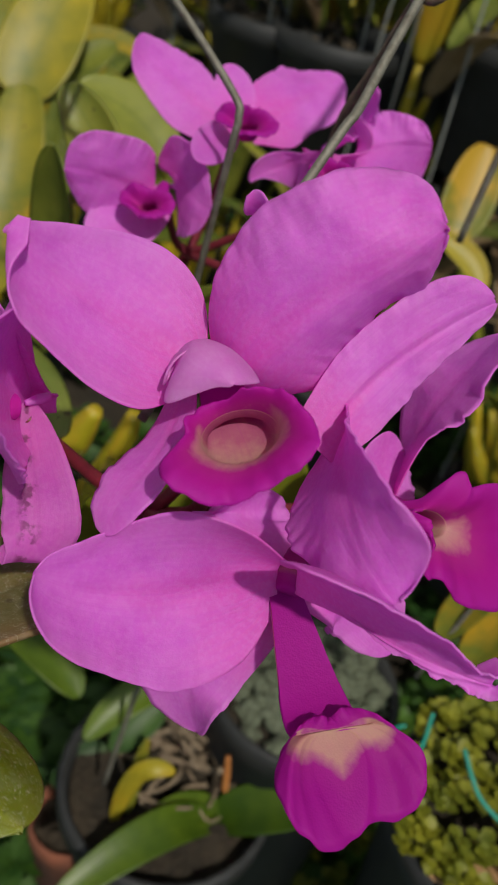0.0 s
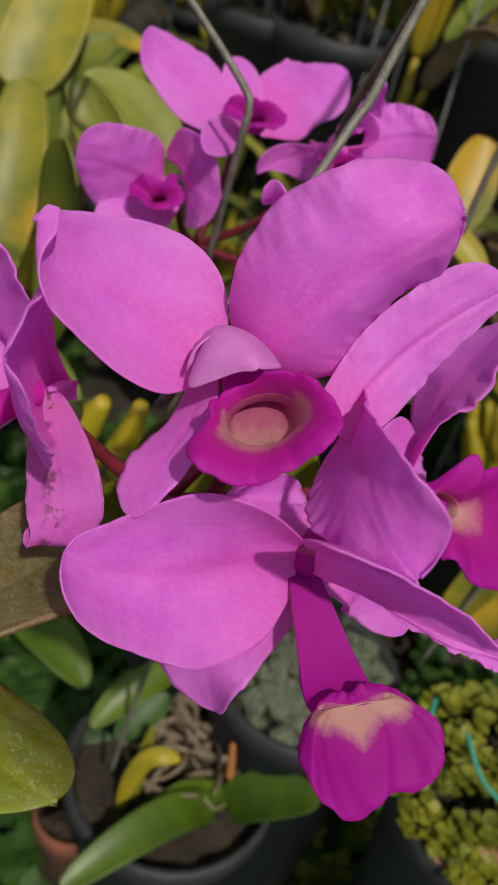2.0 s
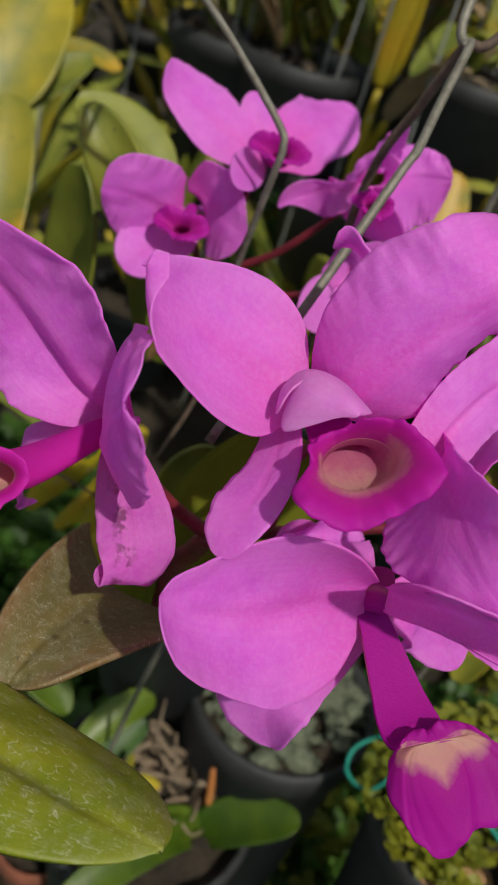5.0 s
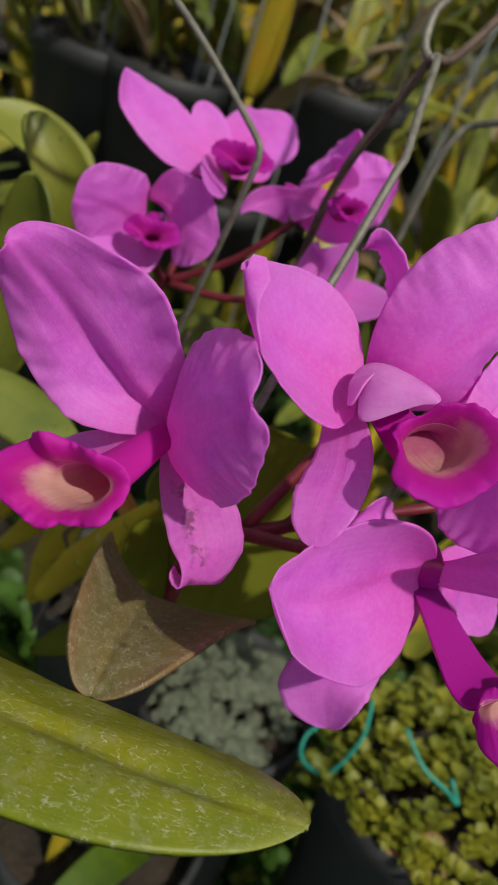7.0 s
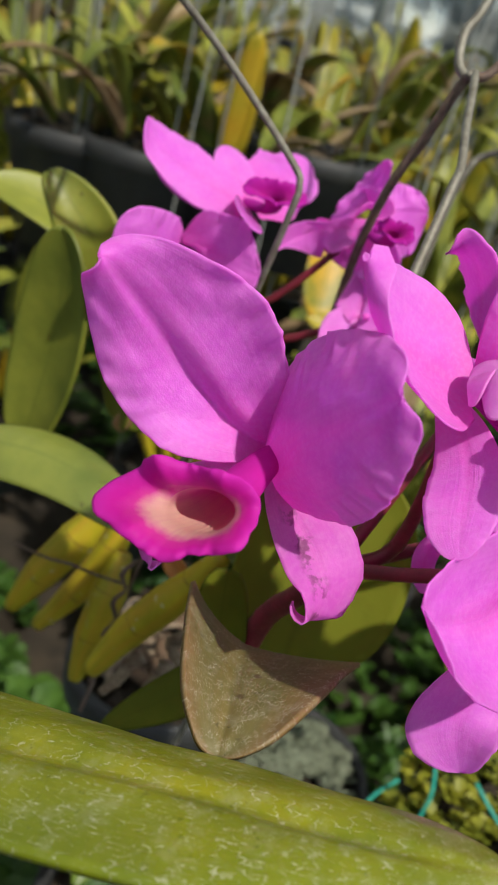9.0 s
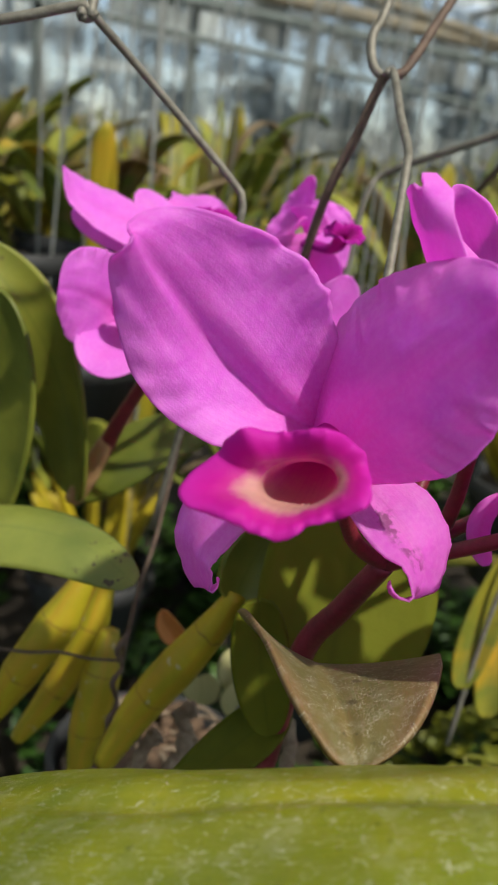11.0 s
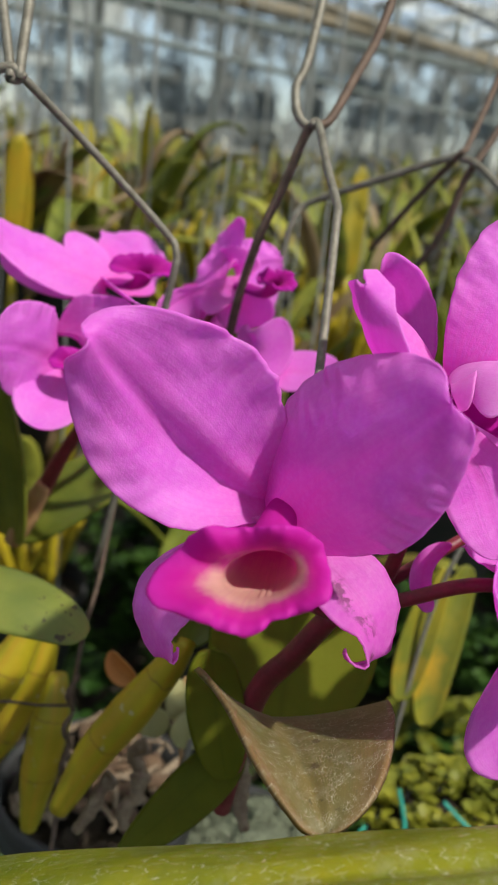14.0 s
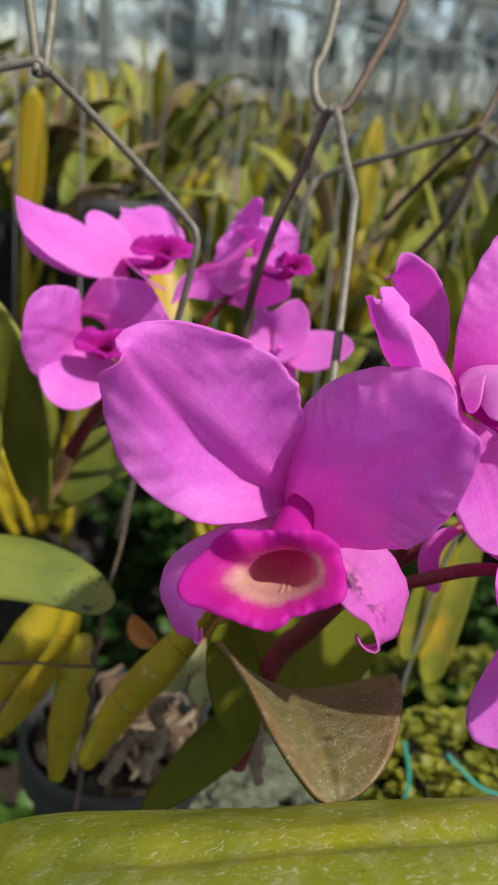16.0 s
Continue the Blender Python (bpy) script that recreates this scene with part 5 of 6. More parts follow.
blade("leaf", LEAF_MARKED, rear, (-0.0838, 0.2771, 1.1096), (-0.0663, 0.2624, 1.1217), (-0.0419, 0.2404, 1.1282), (-0.0306, 0.2200, 1.1141), n=((-0.2, -0.4, 1.0), (-0.2, -0.4, 1.0)), w=0.0125, a=0.3, b=0.4, cup=-0.3, thick=0.0015, seed=53, label="green leaf with dark blemishes at its tip")
tube("pseudobulb", [(-0.0505, 0.2904, 1.0229), (-0.0419, 0.2809, 1.0484), (-0.0314, 0.2750, 1.0699), (-0.0229, 0.2703, 1.0906)], [0.003, 0.0072, 0.0078, 0.003], BULB, rear, 14)
tube("pseudobulb", [(-0.0251, 0.2645, 1.0049), (-0.0218, 0.2648, 1.0286), (-0.0179, 0.2644, 1.0517), (-0.0149, 0.2661, 1.0685)], [0.003, 0.0068, 0.0072, 0.0032], BULB, rear, 14)
tube("pseudobulb", [(-0.0364, 0.2987, 1.0042), (-0.0238, 0.2922, 1.0281), (-0.0130, 0.2882, 1.0552), (-0.0079, 0.2872, 1.0788)], [0.003, 0.0062, 0.0066, 0.003], BULB, rear, 14)

# ---- wire hangers ----
hanger = empty_thing("wire_hanger", (0, 0, 0), "bent galvanised wire hanger of the rear pot", "hanger", "wire hangers")
KNOT = (-0.0380, 0.2620, 1.2654)
tube("wire", [(-0.0874, 0.2937, 1.2508), (-0.0545, 0.2726, 1.2606), (-0.0405, 0.2636, 1.2655), KNOT, (-0.0360, 0.2607, 1.2635)], 0.0014, WIRE, hanger, 8)
tube("wire", [KNOT, (-0.0154, 0.2640, 1.2490), (0.0085, 0.2565, 1.2265), (0.0115, 0.2535, 1.2205), (0.0111, 0.2535, 1.2130), (0.0097, 0.2583, 1.1900), (0.0074, 0.2675, 1.1500), (0.0045, 0.2789, 1.1000)], 0.0012, WIRE, hanger, 8)
tube("wire", [(0.0185, 0.2878, 1.1369), (0.0134, 0.2856, 1.1133), (0.0073, 0.2811, 1.0930), (0.0002, 0.2769, 1.0753), (-0.0095, 0.2668, 1.0501), (-0.0216, 0.2497, 1.0202), (-0.0270, 0.2432, 1.0082)], 0.0009, WIRE_RUST, hanger, 8, "dark rusty drop wire")
tube("hook", [(-0.0329, 0.2919, 1.3061), (-0.0387, 0.2644, 1.2675), (-0.0393, 0.2622, 1.2633), (-0.0368, 0.2619, 1.2636), (-0.0362, 0.2625, 1.2679), (-0.0220, 0.2838, 1.3077)], 0.0014, WIRE, hanger, 8)
hang2 = empty_thing("wire_hanger", (0, 0, 0), "bent galvanised wire hanger with hooked ends", "hanger", "wire hangers")
tube("wire", [(0.0500, 0.2420, 1.2620), (0.0520, 0.2425, 1.2636), (0.0500, 0.2375, 1.2605), (0.0440, 0.2255, 1.2500), (0.0385, 0.2135, 1.2405), (0.0352, 0.2095, 1.2360), (0.0260, 0.1990, 1.2200), (0.0144, 0.1861, 1.2000), (-0.0031, 0.1667, 1.1700)], 0.0013, WIRE, hang2, 8)
tube("wire", [(0.1024, 0.2602, 1.3358), (0.0821, 0.2496, 1.2968), (0.0686, 0.2449, 1.2791), (0.0571, 0.2423, 1.2641), (0.0518, 0.2451, 1.2614), (0.0467, 0.2474, 1.2442), (0.0408, 0.2515, 1.2233), (0.0419, 0.2615, 1.1909), (0.0441, 0.2659, 1.1396)], 0.0015, WIRE_RUST, hang2, 8)
tube("hook", [(0.0726, 0.2682, 1.3167), (0.0580, 0.2568, 1.2829), (0.0524, 0.2546, 1.2736), (0.0507, 0.2499, 1.2649), (0.0526, 0.2459, 1.2615)], 0.0015, WIRE, hang2, 8)
hang3 = empty_thing("wire_hanger", (0, 0, 0), "bent grey wire hanger further back", "hanger", "wire hangers")
tube("wire", [(0.1166, 0.3300, 1.1633), (0.1198, 0.3296, 1.2087), (0.1232, 0.3290, 1.2266), (0.1291, 0.3256, 1.2347), (0.1396, 0.2984, 1.2471), (0.1521, 0.2735, 1.2589), (0.1546, 0.2651, 1.2599), (0.1561, 0.2551, 1.2563), (0.1531, 0.2288, 1.2405)], 0.0016, WIRE, hang3, 8)
tube("wire", [(0.2175, 0.2671, 1.3374), (0.1796, 0.2616, 1.2878), (0.1591, 0.2615, 1.2601), (0.1573, 0.2652, 1.2508), (0.1574, 0.2735, 1.2265), (0.1651, 0.3052, 1.1920)], 0.0016, WIRE_RUST, hang3, 8)
tube("wire", [(0.2205, 0.2890, 1.3582), (0.1923, 0.2788, 1.3147), (0.1601, 0.2676, 1.2684), (0.1529, 0.2669, 1.2609), (0.1619, 0.2920, 1.2430), (0.1716, 0.3254, 1.2150)], 0.0014, WIRE_RUST, hang3, 8)

# ---- pots and low plants below ----


def clump_foliage(name, parent, centre, radius, height, count, leaf, material, seed):
    """Many small rounded leaves in rosettes over a mound, in one mesh."""
    rn = random.Random(seed)
    verts, faces, uv = [], [], []
    for k in range(count):
        an, rr = rn.random() * 6.283, radius * math.sqrt(rn.random())
        base = np.array([centre[0] + rr * math.cos(an), centre[1] + rr * math.sin(an), centre[2] + height * (1 - (rr / radius) ** 2) * rn.uniform(0.7, 1.1)])
        for j in range(rn.randint(4, 7)):
            a2 = rn.random() * 6.283
            d = np.array([math.cos(a2), math.sin(a2), rn.uniform(0.1, 0.9)])
            d = d / np.linalg.norm(d)
            side = unit(np.cross(d, [0.1, 0.2, 1]))
            up = np.cross(side, d)
            ln = leaf * rn.uniform(0.6, 1.3)
            n0 = len(verts)
            for f, wd, lift in ((0, 0.10, 0), (0.35, 0.36, 0.05), (0.7, 0.45, 0.03), (1.0, 0.16, -0.08)):
                for s in (-1, 0, 1):
                    verts.append(base + d * ln * f + side * ln * wd * s + up * ln * (lift + 0.12 * abs(s)))
                    uv.append((0.5 + 0.5 * s, f))
            for i in range(3):
                for s in range(2):
                    q = n0 + i * 3 + s
                    faces.append((q, q + 1, q + 4, q + 3))
    return mesh_object(name, verts, faces, material, parent, uv)


P1 = (0.0421, 0.2619, 0.8298)
pot_a = empty_thing("flower_pot", P1, "black plastic pot with dry roots and a small orchid", "pot")
pot_mesh(pot_a, P1, 0.062, P1[2] - GROUND, taper=0.42)
soil_mesh(pot_a, (P1[0], P1[1], P1[2] - 0.012), 0.058, seed=2)
root_tangle(pot_a, (P1[0] + 0.012, P1[1] + 0.018, P1[2] - 0.006), 0.045, 26, 3)
blade("leaf", LEAF_LIME, pot_a, (0.0740, 0.2460, 0.8160), (0.0517, 0.2342, 0.8454), (0.0300, 0.2185, 0.8538), (-0.0141, 0.1850, 0.8355), n=((0.1, -0.3, 1), (0.1, -0.3, 1)), w=0.011, a=0.4, b=0.4, cup=0.2, thick=0.001, seed=60)
blade("leaf", LEAF_LIME, pot_a, (0.0723, 0.2460, 0.8157), (0.0826, 0.2463, 0.8342), (0.0999, 0.2413, 0.8474), (0.1232, 0.2343, 0.8593), n=((0.1, -0.3, 1), (0.1, -0.3, 1)), w=0.014, a=0.4, b=0.4, cup=0.2, thick=0.001, seed=61)
blade("leaf", LEAF_YELLOW, pot_a, (0.0128, 0.2400, 0.8128), (0.0147, 0.2461, 0.8532), (0.0216, 0.2487, 0.8740), (0.0422, 0.2481, 0.8611), n=((0.3, -0.6, 0.6), (0.3, -0.6, 0.6)), w=0.006, a=0.5, b=0.5, cup=0.3, thick=0.001, seed=62)
blade("leaf", LEAF_LIME, pot_a, (0.0755, 0.2492, 0.8203), (0.0558, 0.2448, 0.8352), (0.0428, 0.2367, 0.8387), (0.0300, 0.2272, 0.8324), n=((0.1, -0.3, 1), (0.1, -0.3, 1)), w=0.010, a=0.4, b=0.5, cup=0.3, thick=0.001, seed=63)
for k, px in enumerate((((-0.0595, 0.2954, 0.9172), (-0.0454, 0.2851, 0.9232), (-0.0313, 0.2744, 0.9205), (-0.0160, 0.2574, 0.9101)), ((0.0315, 0.2800, 0.8991), (0.0161, 0.2721, 0.9024), (0.0022, 0.2633, 0.8968), (-0.0100, 0.2489, 0.8844)), ((0.0318, 0.2916, 0.8651), (0.0231, 0.2823, 0.8600), (0.0144, 0.2743, 0.8562), (0.0047, 0.2670, 0.8452)), ((0.0033, 0.2833, 0.8170), (-0.0064, 0.2784, 0.8170), (-0.0154, 0.2714, 0.8145), (-0.0254, 0.2638, 0.8030)), ((-0.0524, 0.3254, 0.8915), (-0.0387, 0.3221, 0.8981), (-0.0246, 0.3158, 0.9010), (-0.0062, 0.3064, 0.8928)))):
    blade("leaf", (LEAF_LIME, LEAF_LIME, FERN, FERN, LEAF_DARK)[k], pot_a, *px, n=((0.2, -0.4, 0.9), (0.2, -0.4, 0.9)), w=(0.013, 0.009, 0.010, 0.011, 0.009)[k], a=0.4, b=0.5, cup=0.25, thick=0.001, seed=64 + k)
blade("leaf", LEAF_YELLOW, pot_a, (0.0199, 0.2441, 0.8194), (0.0207, 0.2473, 0.8397), (0.0212, 0.2548, 0.8573), (0.0244, 0.2601, 0.8727), n=((0.3, -0.6, 0.6), (0.3, -0.6, 0.6)), w=0.004, a=0.5, b=0.5, cup=0.3, thick=0.001, seed=70)
tube("twig", [(0.0389, 0.2733, 0.8597), (0.0371, 0.2739, 0.8845), (0.0369, 0.2760, 0.9033)], [0.0012, 0.0010, 0.0007], ROOT, pot_a, 6)
tube("twig", [(0.0539, 0.2608, 0.8469), (0.0502, 0.2636, 0.8659), (0.0464, 0.2671, 0.8857)], [0.0013, 0.0011, 0.0008], ROOT, pot_a, 6)
tube("twig", [(0.0725, 0.2474, 0.8497), (0.0715, 0.2508, 0.8620), (0.0700, 0.2542, 0.8740)], [0.0022, 0.0024, 0.0016], ORANGE_DRY, pot_a, 6, "reddish young shoot")
P6 = (-0.0147, 0.2970, 0.7011)
clay = empty_thing("flower_pot", P6, "terracotta pot half hidden under leaves", "pot")
pot_mesh(clay, P6, 0.028, P6[2] - GROUND, TERRACOTTA)
soil_mesh(clay, (P6[0], P6[1], P6[2] - 0.012), 0.025, seed=15)
tube("support_wire", [(0.0042, 0.2441, 0.8487), (0.0123, 0.2466, 0.9343), (0.0222, 0.2327, 1.0483)], 0.0013, WIRE, pot_a, 6)

P2 = (0.1140, 0.3022, 0.8850)
pot_b = empty_thing("flower_pot", P2, "black plastic pot filled with pale lichened stones", "pot")
pot_mesh(pot_b, P2, 0.056, P2[2] - GROUND)
rn = random.Random(9)
for k in range(150):
    an, rr = rn.random() * 6.283, 0.050 * math.sqrt(rn.random())
    bm = bmesh.new()
    bmesh.ops.create_icosphere(bm, subdivisions=2, radius=rn.uniform(0.003, 0.009))
    for v in bm.verts:
        v.co *= 1 + 0.9 * noise.noise(v.co * 260 + Vector((k * 3.1, 0, 0)))
    bmesh.ops.scale(bm, vec=(1, rn.uniform(0.7, 1.1), rn.uniform(0.5, 0.8)), verts=bm.verts)
    bmesh.ops.translate(bm, vec=(P2[0] + rr * math.cos(an), P2[1] + rr * math.sin(an), P2[2] - 0.004 + 0.016 * (1 - rr / 0.048)), verts=bm.verts)
    part("stone", bm, MOSS, pot_b)
soil_mesh(pot_b, (P2[0], P2[1], P2[2] - 0.008), 0.052, seed=4)

P3 = (0.2076, 0.2119, 0.9172)
pot_c = empty_thing("flower_pot", P3, "black pot of yellow-green succulent rosettes tied with cord", "pot")
pot_mesh(pot_c, P3, 0.058, P3[2] - GROUND, taper=0.40)
soil_mesh(pot_c, (P3[0], P3[1], P3[2] - 0.008), 0.054, seed=5)
clump_foliage("succulent_foliage", pot_c, (P3[0], P3[1], P3[2]), 0.066, 0.032, 330, 0.0070, SUCC, 6)
root_tangle(pot_c, (P3[0] - 0.03, P3[1] - 0.035, P3[2] - 0.002), 0.02, 14, 8, STEM_DRY, 0.001, 0.002)
tube("cord", [(0.1550, 0.2333, 0.9665), (0.1514, 0.2223, 0.9483), (0.1416, 0.2210, 0.9208), (0.1331, 0.2342, 0.9146), (0.1394, 0.2471, 0.9187), (0.1546, 0.2484, 0.9314)], 0.0011, CORD, pot_c, 6, "teal green plastic cord")
tube("cord", [(0.1668, 0.2149, 0.9675), (0.1736, 0.1981, 0.9579), (0.1852, 0.1883, 0.9522), (0.1944, 0.1847, 0.9443), (0.1905, 0.1933, 0.9537)], 0.0011, CORD, pot_c, 6, "teal green plastic cord")

P4 = (0.2487, 0.2858, 0.8504)
bed = empty_thing("ground_cover", P4, "low yellow-green leafy plants on the soil", "plants", kind="stuff")
for sd, cx, cy in ((1, 0.0, 0.02), (2, 0.12, 0.10), (3, 0.24, -0.02), (4, 0.10, -0.12), (5, 0.30, 0.16), (6, -0.08, 0.14)):
    clump_foliage("foliage", bed, (P4[0] + cx, P4[1] + cy, GROUND + 0.05), 0.14, 0.12, 320, 0.011, SUCC if sd % 2 else FERN, 20 + sd)


def fern_bed(name, centre, sx, sy, count, length, seed):
    """Fern fronds, each a curved rachis with paired leaflets, in one mesh."""
    rn = random.Random(seed)
    verts, faces, uv = [], [], []
    for k in range(count):
        base = np.array([centre[0] + rn.uniform(-sx, sx), centre[1] + rn.uniform(-sy, sy), centre[2]])
        an = rn.random() * 6.283
        d = np.array([math.cos(an), math.sin(an), 0])
        side = np.array([-d[1], d[0], 0])
        ln = length * rn.uniform(0.6, 1.2)
        for i in range(3, 15):
            f = i / 14
            p = base + d * ln * (0.15 * f + 0.65 * f * f) + np.array([0, 0, ln * (0.95 * f - 0.55 * f * f)])
            wl = ln * 0.30 * math.sin(min(1, f * 1.1 + 0.1) * 2.6) * rn.uniform(0.8, 1.1)
            for s in (-1, 1):
                q = len(verts)
                tipp = p + side * s * wl + d * wl * 0.45 - np.array([0, 0, wl * 0.25])
                mid = (p + tipp) / 2
                wd = d * ln * 0.035
                verts.extend([p, mid - wd + np.array([0, 0, 0.002]), tipp, mid + wd + np.array([0, 0, 0.002])])
                uv.extend([(0.5, 0), (0.2, 0.5), (0.5, 1), (0.8, 0.5)])
                faces.append((q, q + 1, q + 2, q + 3))
    ob = mesh_object(name, verts, faces, FERN, None, uv)
    return tagged(ob, "dense bright green fern fronds on the ground", "ferns", kind="stuff")


fern_bed("ferns", (0.20, 0.05, GROUND), 0.28, 0.22, 260, 0.15, 3)
fern_bed("ferns", (0.20, 0.31, GROUND), 0.12, 0.07, 150, 0.19, 8)
fern_bed("ferns", (-0.07, 0.29, GROUND), 0.10, 0.07, 120, 0.17, 9)
low_bed = empty_thing("undergrowth", (0, 0, GROUND), "dense dark green small-leaved undergrowth on the soil", "plants", kind="stuff")
rn = random.Random(31)
for k in range(60):
    along, across = rn.uniform(0.10, 1.9), rn.uniform(-1.1, 0.8)
    q = VIEW_A * along + VIEW_S * across * (0.4 + along * 0.5)
    clump_foliage("foliage", low_bed, (q.x, q.y, GROUND + 0.01), 0.13, rn.uniform(0.06, 0.14), 70, rn.uniform(0.016, 0.030), FERN, 200 + k)

# ---- the hanging pot that holds the flowering orchids ----
P5 = (0.0353, 0.3191, 0.9584)
pot_d = empty_thing("hanging_pot", P5, "black hanging pot with bark and dry pale roots", "pot")
pot_mesh(pot_d, P5, 0.046, 0.09)
soil_mesh(pot_d, (P5[0], P5[1], P5[2] - 0.010), 0.043, seed=12, rough=0.010)
root_tangle(pot_d, (P5[0], P5[1], P5[2] - 0.004), 0.042, 26, 13)
rn = random.Random(77)
for k in range(26):
    bm = bmesh.new()
    bmesh.ops.create_cube(bm, size=1)
    bmesh.ops.scale(bm, vec=(rn.uniform(0.008, 0.018), rn.uniform(0.006, 0.012), rn.uniform(0.003, 0.006)), verts=bm.verts)
    bmesh.ops.bevel(bm, geom=bm.edges[:], offset=0.0015, segments=1, affect="EDGES")
    for v in bm.verts:
        v.co += Vector((noise.noise(v.co * 300), noise.noise(v.co * 310 + Vector((5, 0, 0))), 0)) * 0.002
    an, rr = rn.random() * 6.283, 0.035 * math.sqrt(rn.random())
    bmesh.ops.transform(bm, matrix=Matrix.Translation((P5[0] + rr * math.cos(an), P5[1] + rr * math.sin(an), P5[2] + 0.002)) @ Euler((rn.uniform(-0.6, 0.6), rn.uniform(-0.6, 0.6), an)).to_matrix().to_4x4(), verts=bm.verts)
    part("bark_chip", bm, BARK, pot_d)

tube("twisted_wire", [(-0.0138, 0.2526, 1.0760), (-0.0191, 0.2506, 1.0709), (-0.0166, 0.2510, 1.0632), (-0.0213, 0.2479, 1.0598), (-0.0189, 0.2480, 1.0511), (-0.0232, 0.2454, 1.0464), (-0.0220, 0.2442, 1.0388), (-0.0260, 0.2430, 1.0248)], [0.0007, 0.0011, 0.0007, 0.0011, 0.0007, 0.0010, 0.0007, 0.0007], WIRE_RUST, hanger, 6)
tube("tie_wire", [(-0.0527, 0.2916, 1.0552), (-0.0432, 0.2728, 1.0619), (-0.0357, 0.2615, 1.0671), (-0.0262, 0.2595, 1.0636), (-0.0171, 0.2521, 1.0650)], 0.0006, WIRE_RUST, hanger, 6)
blade("dry_bract", ORANGE_DRY, rear, (0.0075, 0.2514, 1.0665), (0.0035, 0.2521, 1.0707), (-0.0006, 0.2535, 1.0732), (-0.0006, 0.2549, 1.0799), n=((-0.5, -0.8, 0.2), (-0.2, -0.9, 0.3)), w=0.0038, a=0.5, b=0.5, cup=0.5, thick=0.0006, seed=81, label="curled dry orange bract")
blade("dry_bract", ORANGE_DRY, rear, (0.0245, 0.2397, 1.0689), (0.0272, 0.2386, 1.0711), (0.0287, 0.2387, 1.0742), (0.0295, 0.2401, 1.0794), n=((-0.5, -0.8, 0.2), (-0.2, -0.9, 0.3)), w=0.0040, a=0.4, b=0.4, cup=0.3, thick=0.0006, seed=82, label="dry orange bract")
seedling = empty_thing("seedling", (0.0402, 0.2621, 1.0223), "small pale round-leaved seedling beside the pot", "seedling")
for px in (((0.0379, 0.2608, 1.0314), (0.0379, 0.2599, 1.0391), (0.0377, 0.2600, 1.0456), (0.0374, 0.2622, 1.0508)), ((0.0377, 0.2570, 1.0212), (0.0385, 0.2554, 1.0287), (0.0382, 0.2552, 1.0342), (0.0371, 0.2576, 1.0382)), ((0.0266, 0.2667, 1.0250), (0.0268, 0.2651, 1.0313), (0.0260, 0.2648, 1.0357), (0.0252, 0.2663, 1.0381))):
    blade("leaf", PALE_LEAF, seedling, *px, n=((-0.5, -0.8, 0.2), (-0.5, -0.8, 0.2)), w=0.0072, a=0.5, b=0.4, cup=0.3, thick=0.0006, seed=83)
tube("stalk", [(0.0389, 0.2554, 0.9860), (0.0386, 0.2601, 1.0242), (0.0388, 0.2617, 1.0520)], 0.0009, STEM_DRY, seedling, 6)
for px in (((0.0083, 0.2376, 1.0326), (0.0046, 0.2406, 1.0401), (0.0033, 0.2420, 1.0444), (0.0079, 0.2395, 1.0469)), ((-0.0248, 0.2295, 1.0327), (-0.0200, 0.2279, 1.0410), (-0.0174, 0.2274, 1.0482), (-0.0140, 0.2265, 1.0521)), ((-0.0096, 0.2240, 1.0308), (-0.0082, 0.2258, 1.0380), (-0.0049, 0.2246, 1.0412), (-0.0035, 0.2264, 1.0484)), ((0.0185, 0.1941, 1.0409), (0.0181, 0.1977, 1.0493), (0.0200, 0.1997, 1.0581), (0.0185, 0.2041, 1.0664))):
    tube("root", px, [0.0016, 0.0026, 0.0022, 0.0034], ROOT, rear, 8, knobs=0.16, label="knobbly pale dry root")

# ---- leaves of neighbouring plants ----
neigh = empty_thing("orchid_plant", (0, 0, 0), "yellowing leafy orchid without flowers", "orchid")
blade("leaf", LEAF_YELLOW, neigh, (-0.0984, 0.4084, 1.0520), (-0.0968, 0.4271, 1.0839), (-0.0914, 0.4415, 1.1112), (-0.0966, 0.4806, 1.1431), n=((0, -0.8, 0.6), (0, -0.8, 0.6)), w=0.016, a=0.35, b=0.3, cup=0.25, thick=0.001, seed=70)
blade("leaf", LEAF_YELLOW, neigh, (-0.1187, 0.5700, 1.1058), (-0.1111, 0.5840, 1.1249), (-0.1040, 0.6004, 1.1468), (-0.0930, 0.6351, 1.1764), n=((0, -0.8, 0.6), (0, -0.8, 0.6)), w=0.026, a=0.35, b=0.4, cup=0.2, thick=0.001, seed=71)
blade("leaf", LEAF_YELLOW, neigh, (-0.1433, 0.5817, 1.1157), (-0.1346, 0.5910, 1.1291), (-0.1301, 0.6027, 1.1447), (-0.1364, 0.6303, 1.1620), n=((0, -0.8, 0.6), (0, -0.8, 0.6)), w=0.014, a=0.35, b=0.4, cup=0.2, thick=0.001, seed=72)
blade("leaf", LEAF_GREEN, neigh, (-0.1130, 0.5987, 1.0944), (-0.1000, 0.6086, 1.1093), (-0.0826, 0.6160, 1.1220), (-0.0633, 0.6239, 1.1356), n=((0, -0.6, 0.8), (0, -0.6, 0.8)), w=0.013, a=0.4, b=0.4, cup=0.2, thick=0.001, seed=73)
blade("leaf", LEAF_GREEN, neigh, (-0.0107, 0.4139, 1.1405), (-0.0220, 0.4264, 1.1540), (-0.0376, 0.4335, 1.1600), (-0.0611, 0.4388, 1.1621), n=((0, -0.6, 0.8), (0, -0.6, 0.8)), w=0.014, a=0.4, b=0.4, cup=0.2, thick=0.001, seed=74)
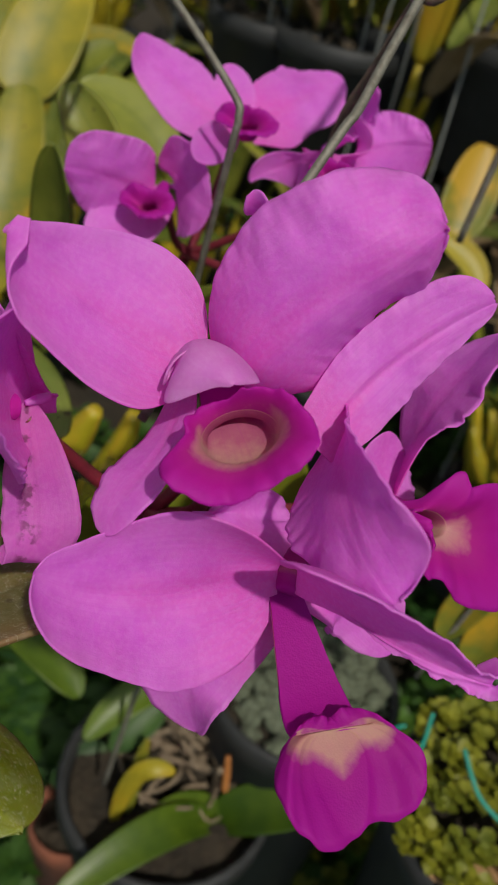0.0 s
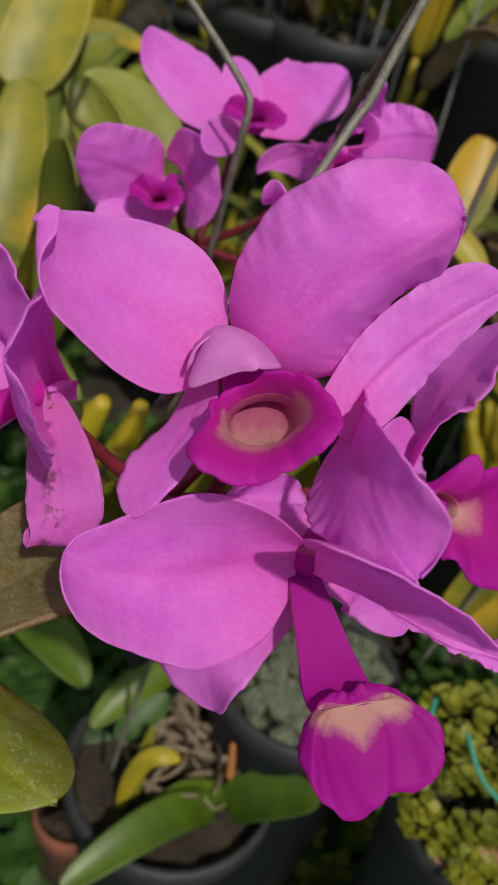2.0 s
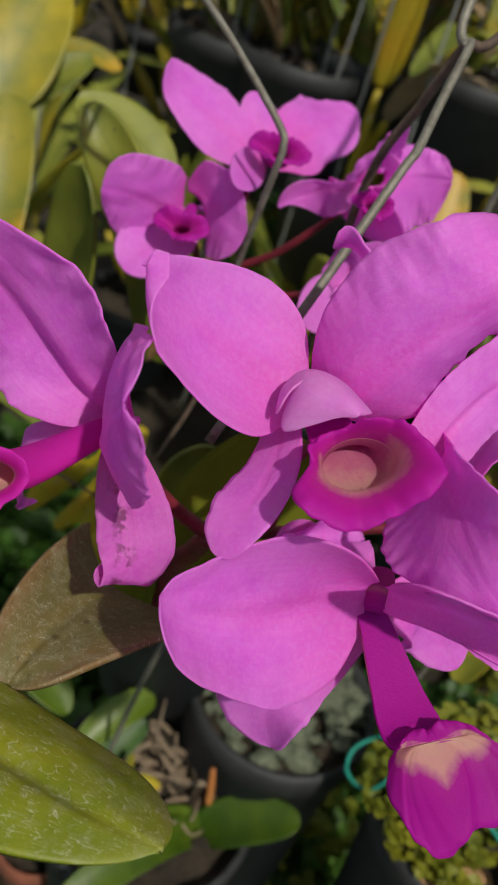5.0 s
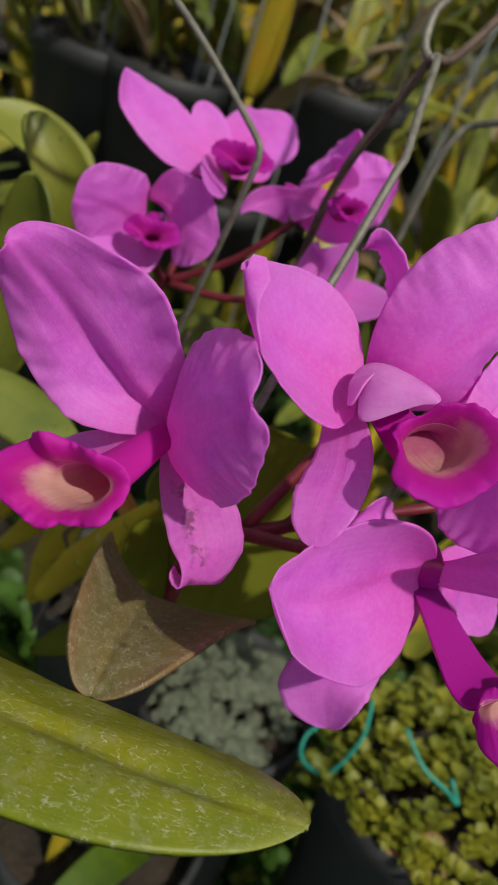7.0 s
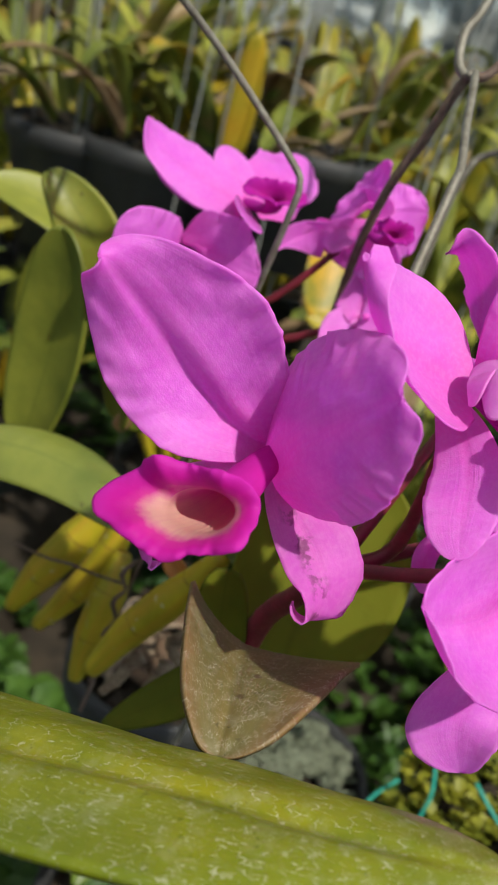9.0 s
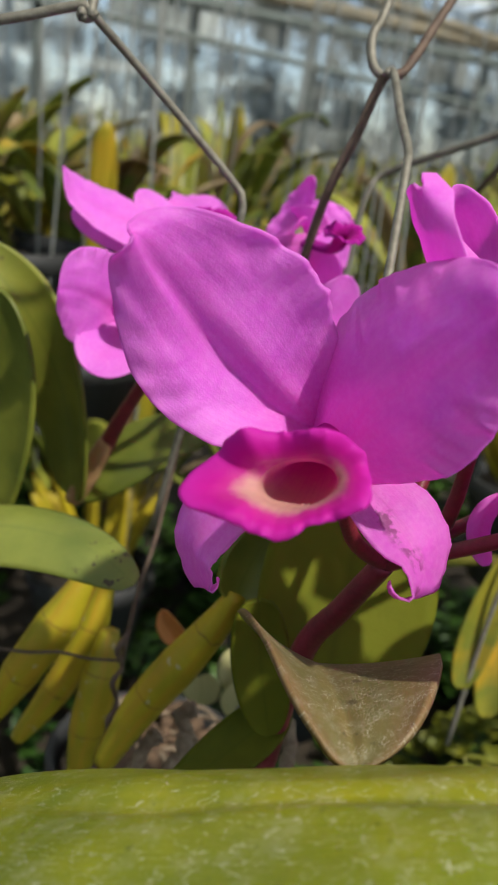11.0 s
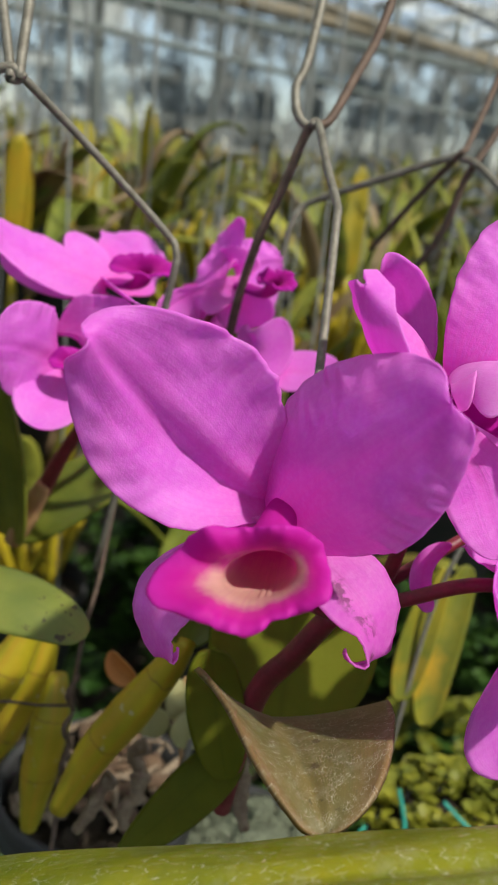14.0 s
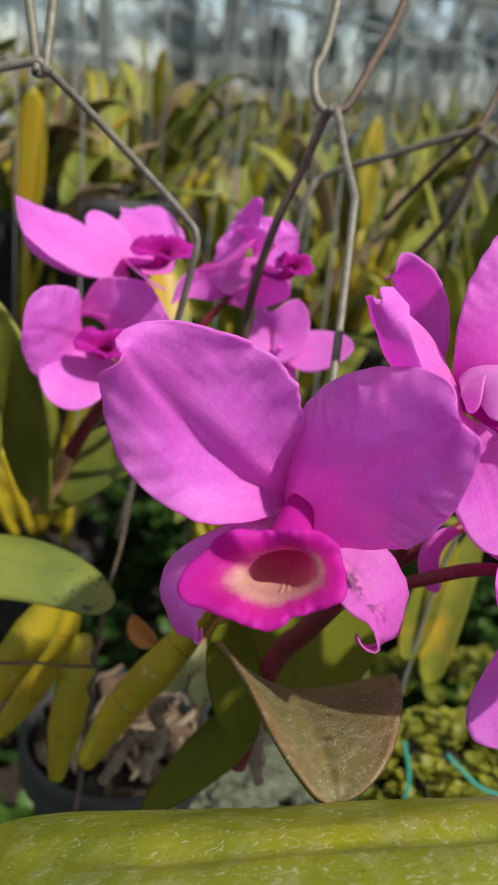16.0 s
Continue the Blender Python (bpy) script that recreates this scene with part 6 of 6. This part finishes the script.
blade("leaf", LEAF_YELLOW, neigh, (-0.0996, 0.6716, 1.1240), (-0.0790, 0.6716, 1.1280), (-0.0617, 0.6677, 1.1264), (-0.0437, 0.6612, 1.1216), n=((0, -0.6, 0.8), (0, -0.6, 0.8)), w=0.009, a=0.4, b=0.4, cup=0.2, thick=0.001, seed=75)
neigh2 = empty_thing("orchid_plant", (0, 0, 0), "small orchid with pale yellow-green leaves", "orchid")
blade("leaf", LEAF_YELLOW, neigh2, (0.1769, 0.5203, 1.0838), (0.1836, 0.5310, 1.0986), (0.1882, 0.5429, 1.1144), (0.1934, 0.5600, 1.1370), n=((0, -0.8, 0.6), (0, -0.8, 0.6)), w=0.018, a=0.4, b=0.4, cup=0.25, thick=0.001, seed=76)
blade("leaf", LEAF_YELLOW, neigh2, (0.2026, 0.4978, 1.0604), (0.1998, 0.5096, 1.0748), (0.1870, 0.5167, 1.0813), (0.1710, 0.5215, 1.0842), n=((0, -0.8, 0.6), (0, -0.8, 0.6)), w=0.009, a=0.4, b=0.4, cup=0.25, thick=0.001, seed=77)
side_bulbs = empty_thing("orchid_plant", (0, 0, 0), "yellow-green orchid canes of a neighbouring plant", "orchid")
blade("cane_leaf", LEAF_YELLOW, side_bulbs, (0.1374, 0.2308, 1.0264), (0.1419, 0.2341, 1.0434), (0.1485, 0.2360, 1.0606), (0.1597, 0.2374, 1.0855), n=((-0.5, -0.8, 0.2), (-0.5, -0.8, 0.2)), w=0.008, a=0.4, b=0.4, cup=0.4, thick=0.001, seed=78)
blade("cane_leaf", LEAF_YELLOW, side_bulbs, (0.1532, 0.2257, 1.0100), (0.1562, 0.2321, 1.0320), (0.1642, 0.2341, 1.0522), (0.1772, 0.2364, 1.0828), n=((-0.5, -0.8, 0.2), (-0.5, -0.8, 0.2)), w=0.009, a=0.4, b=0.4, cup=0.4, thick=0.001, seed=79)
tube("support_wire", [(0.1619, 0.2302, 1.1046), (0.1491, 0.2320, 1.0682), (0.1349, 0.2285, 0.9991)], 0.0012, WIRE, side_bulbs, 6)
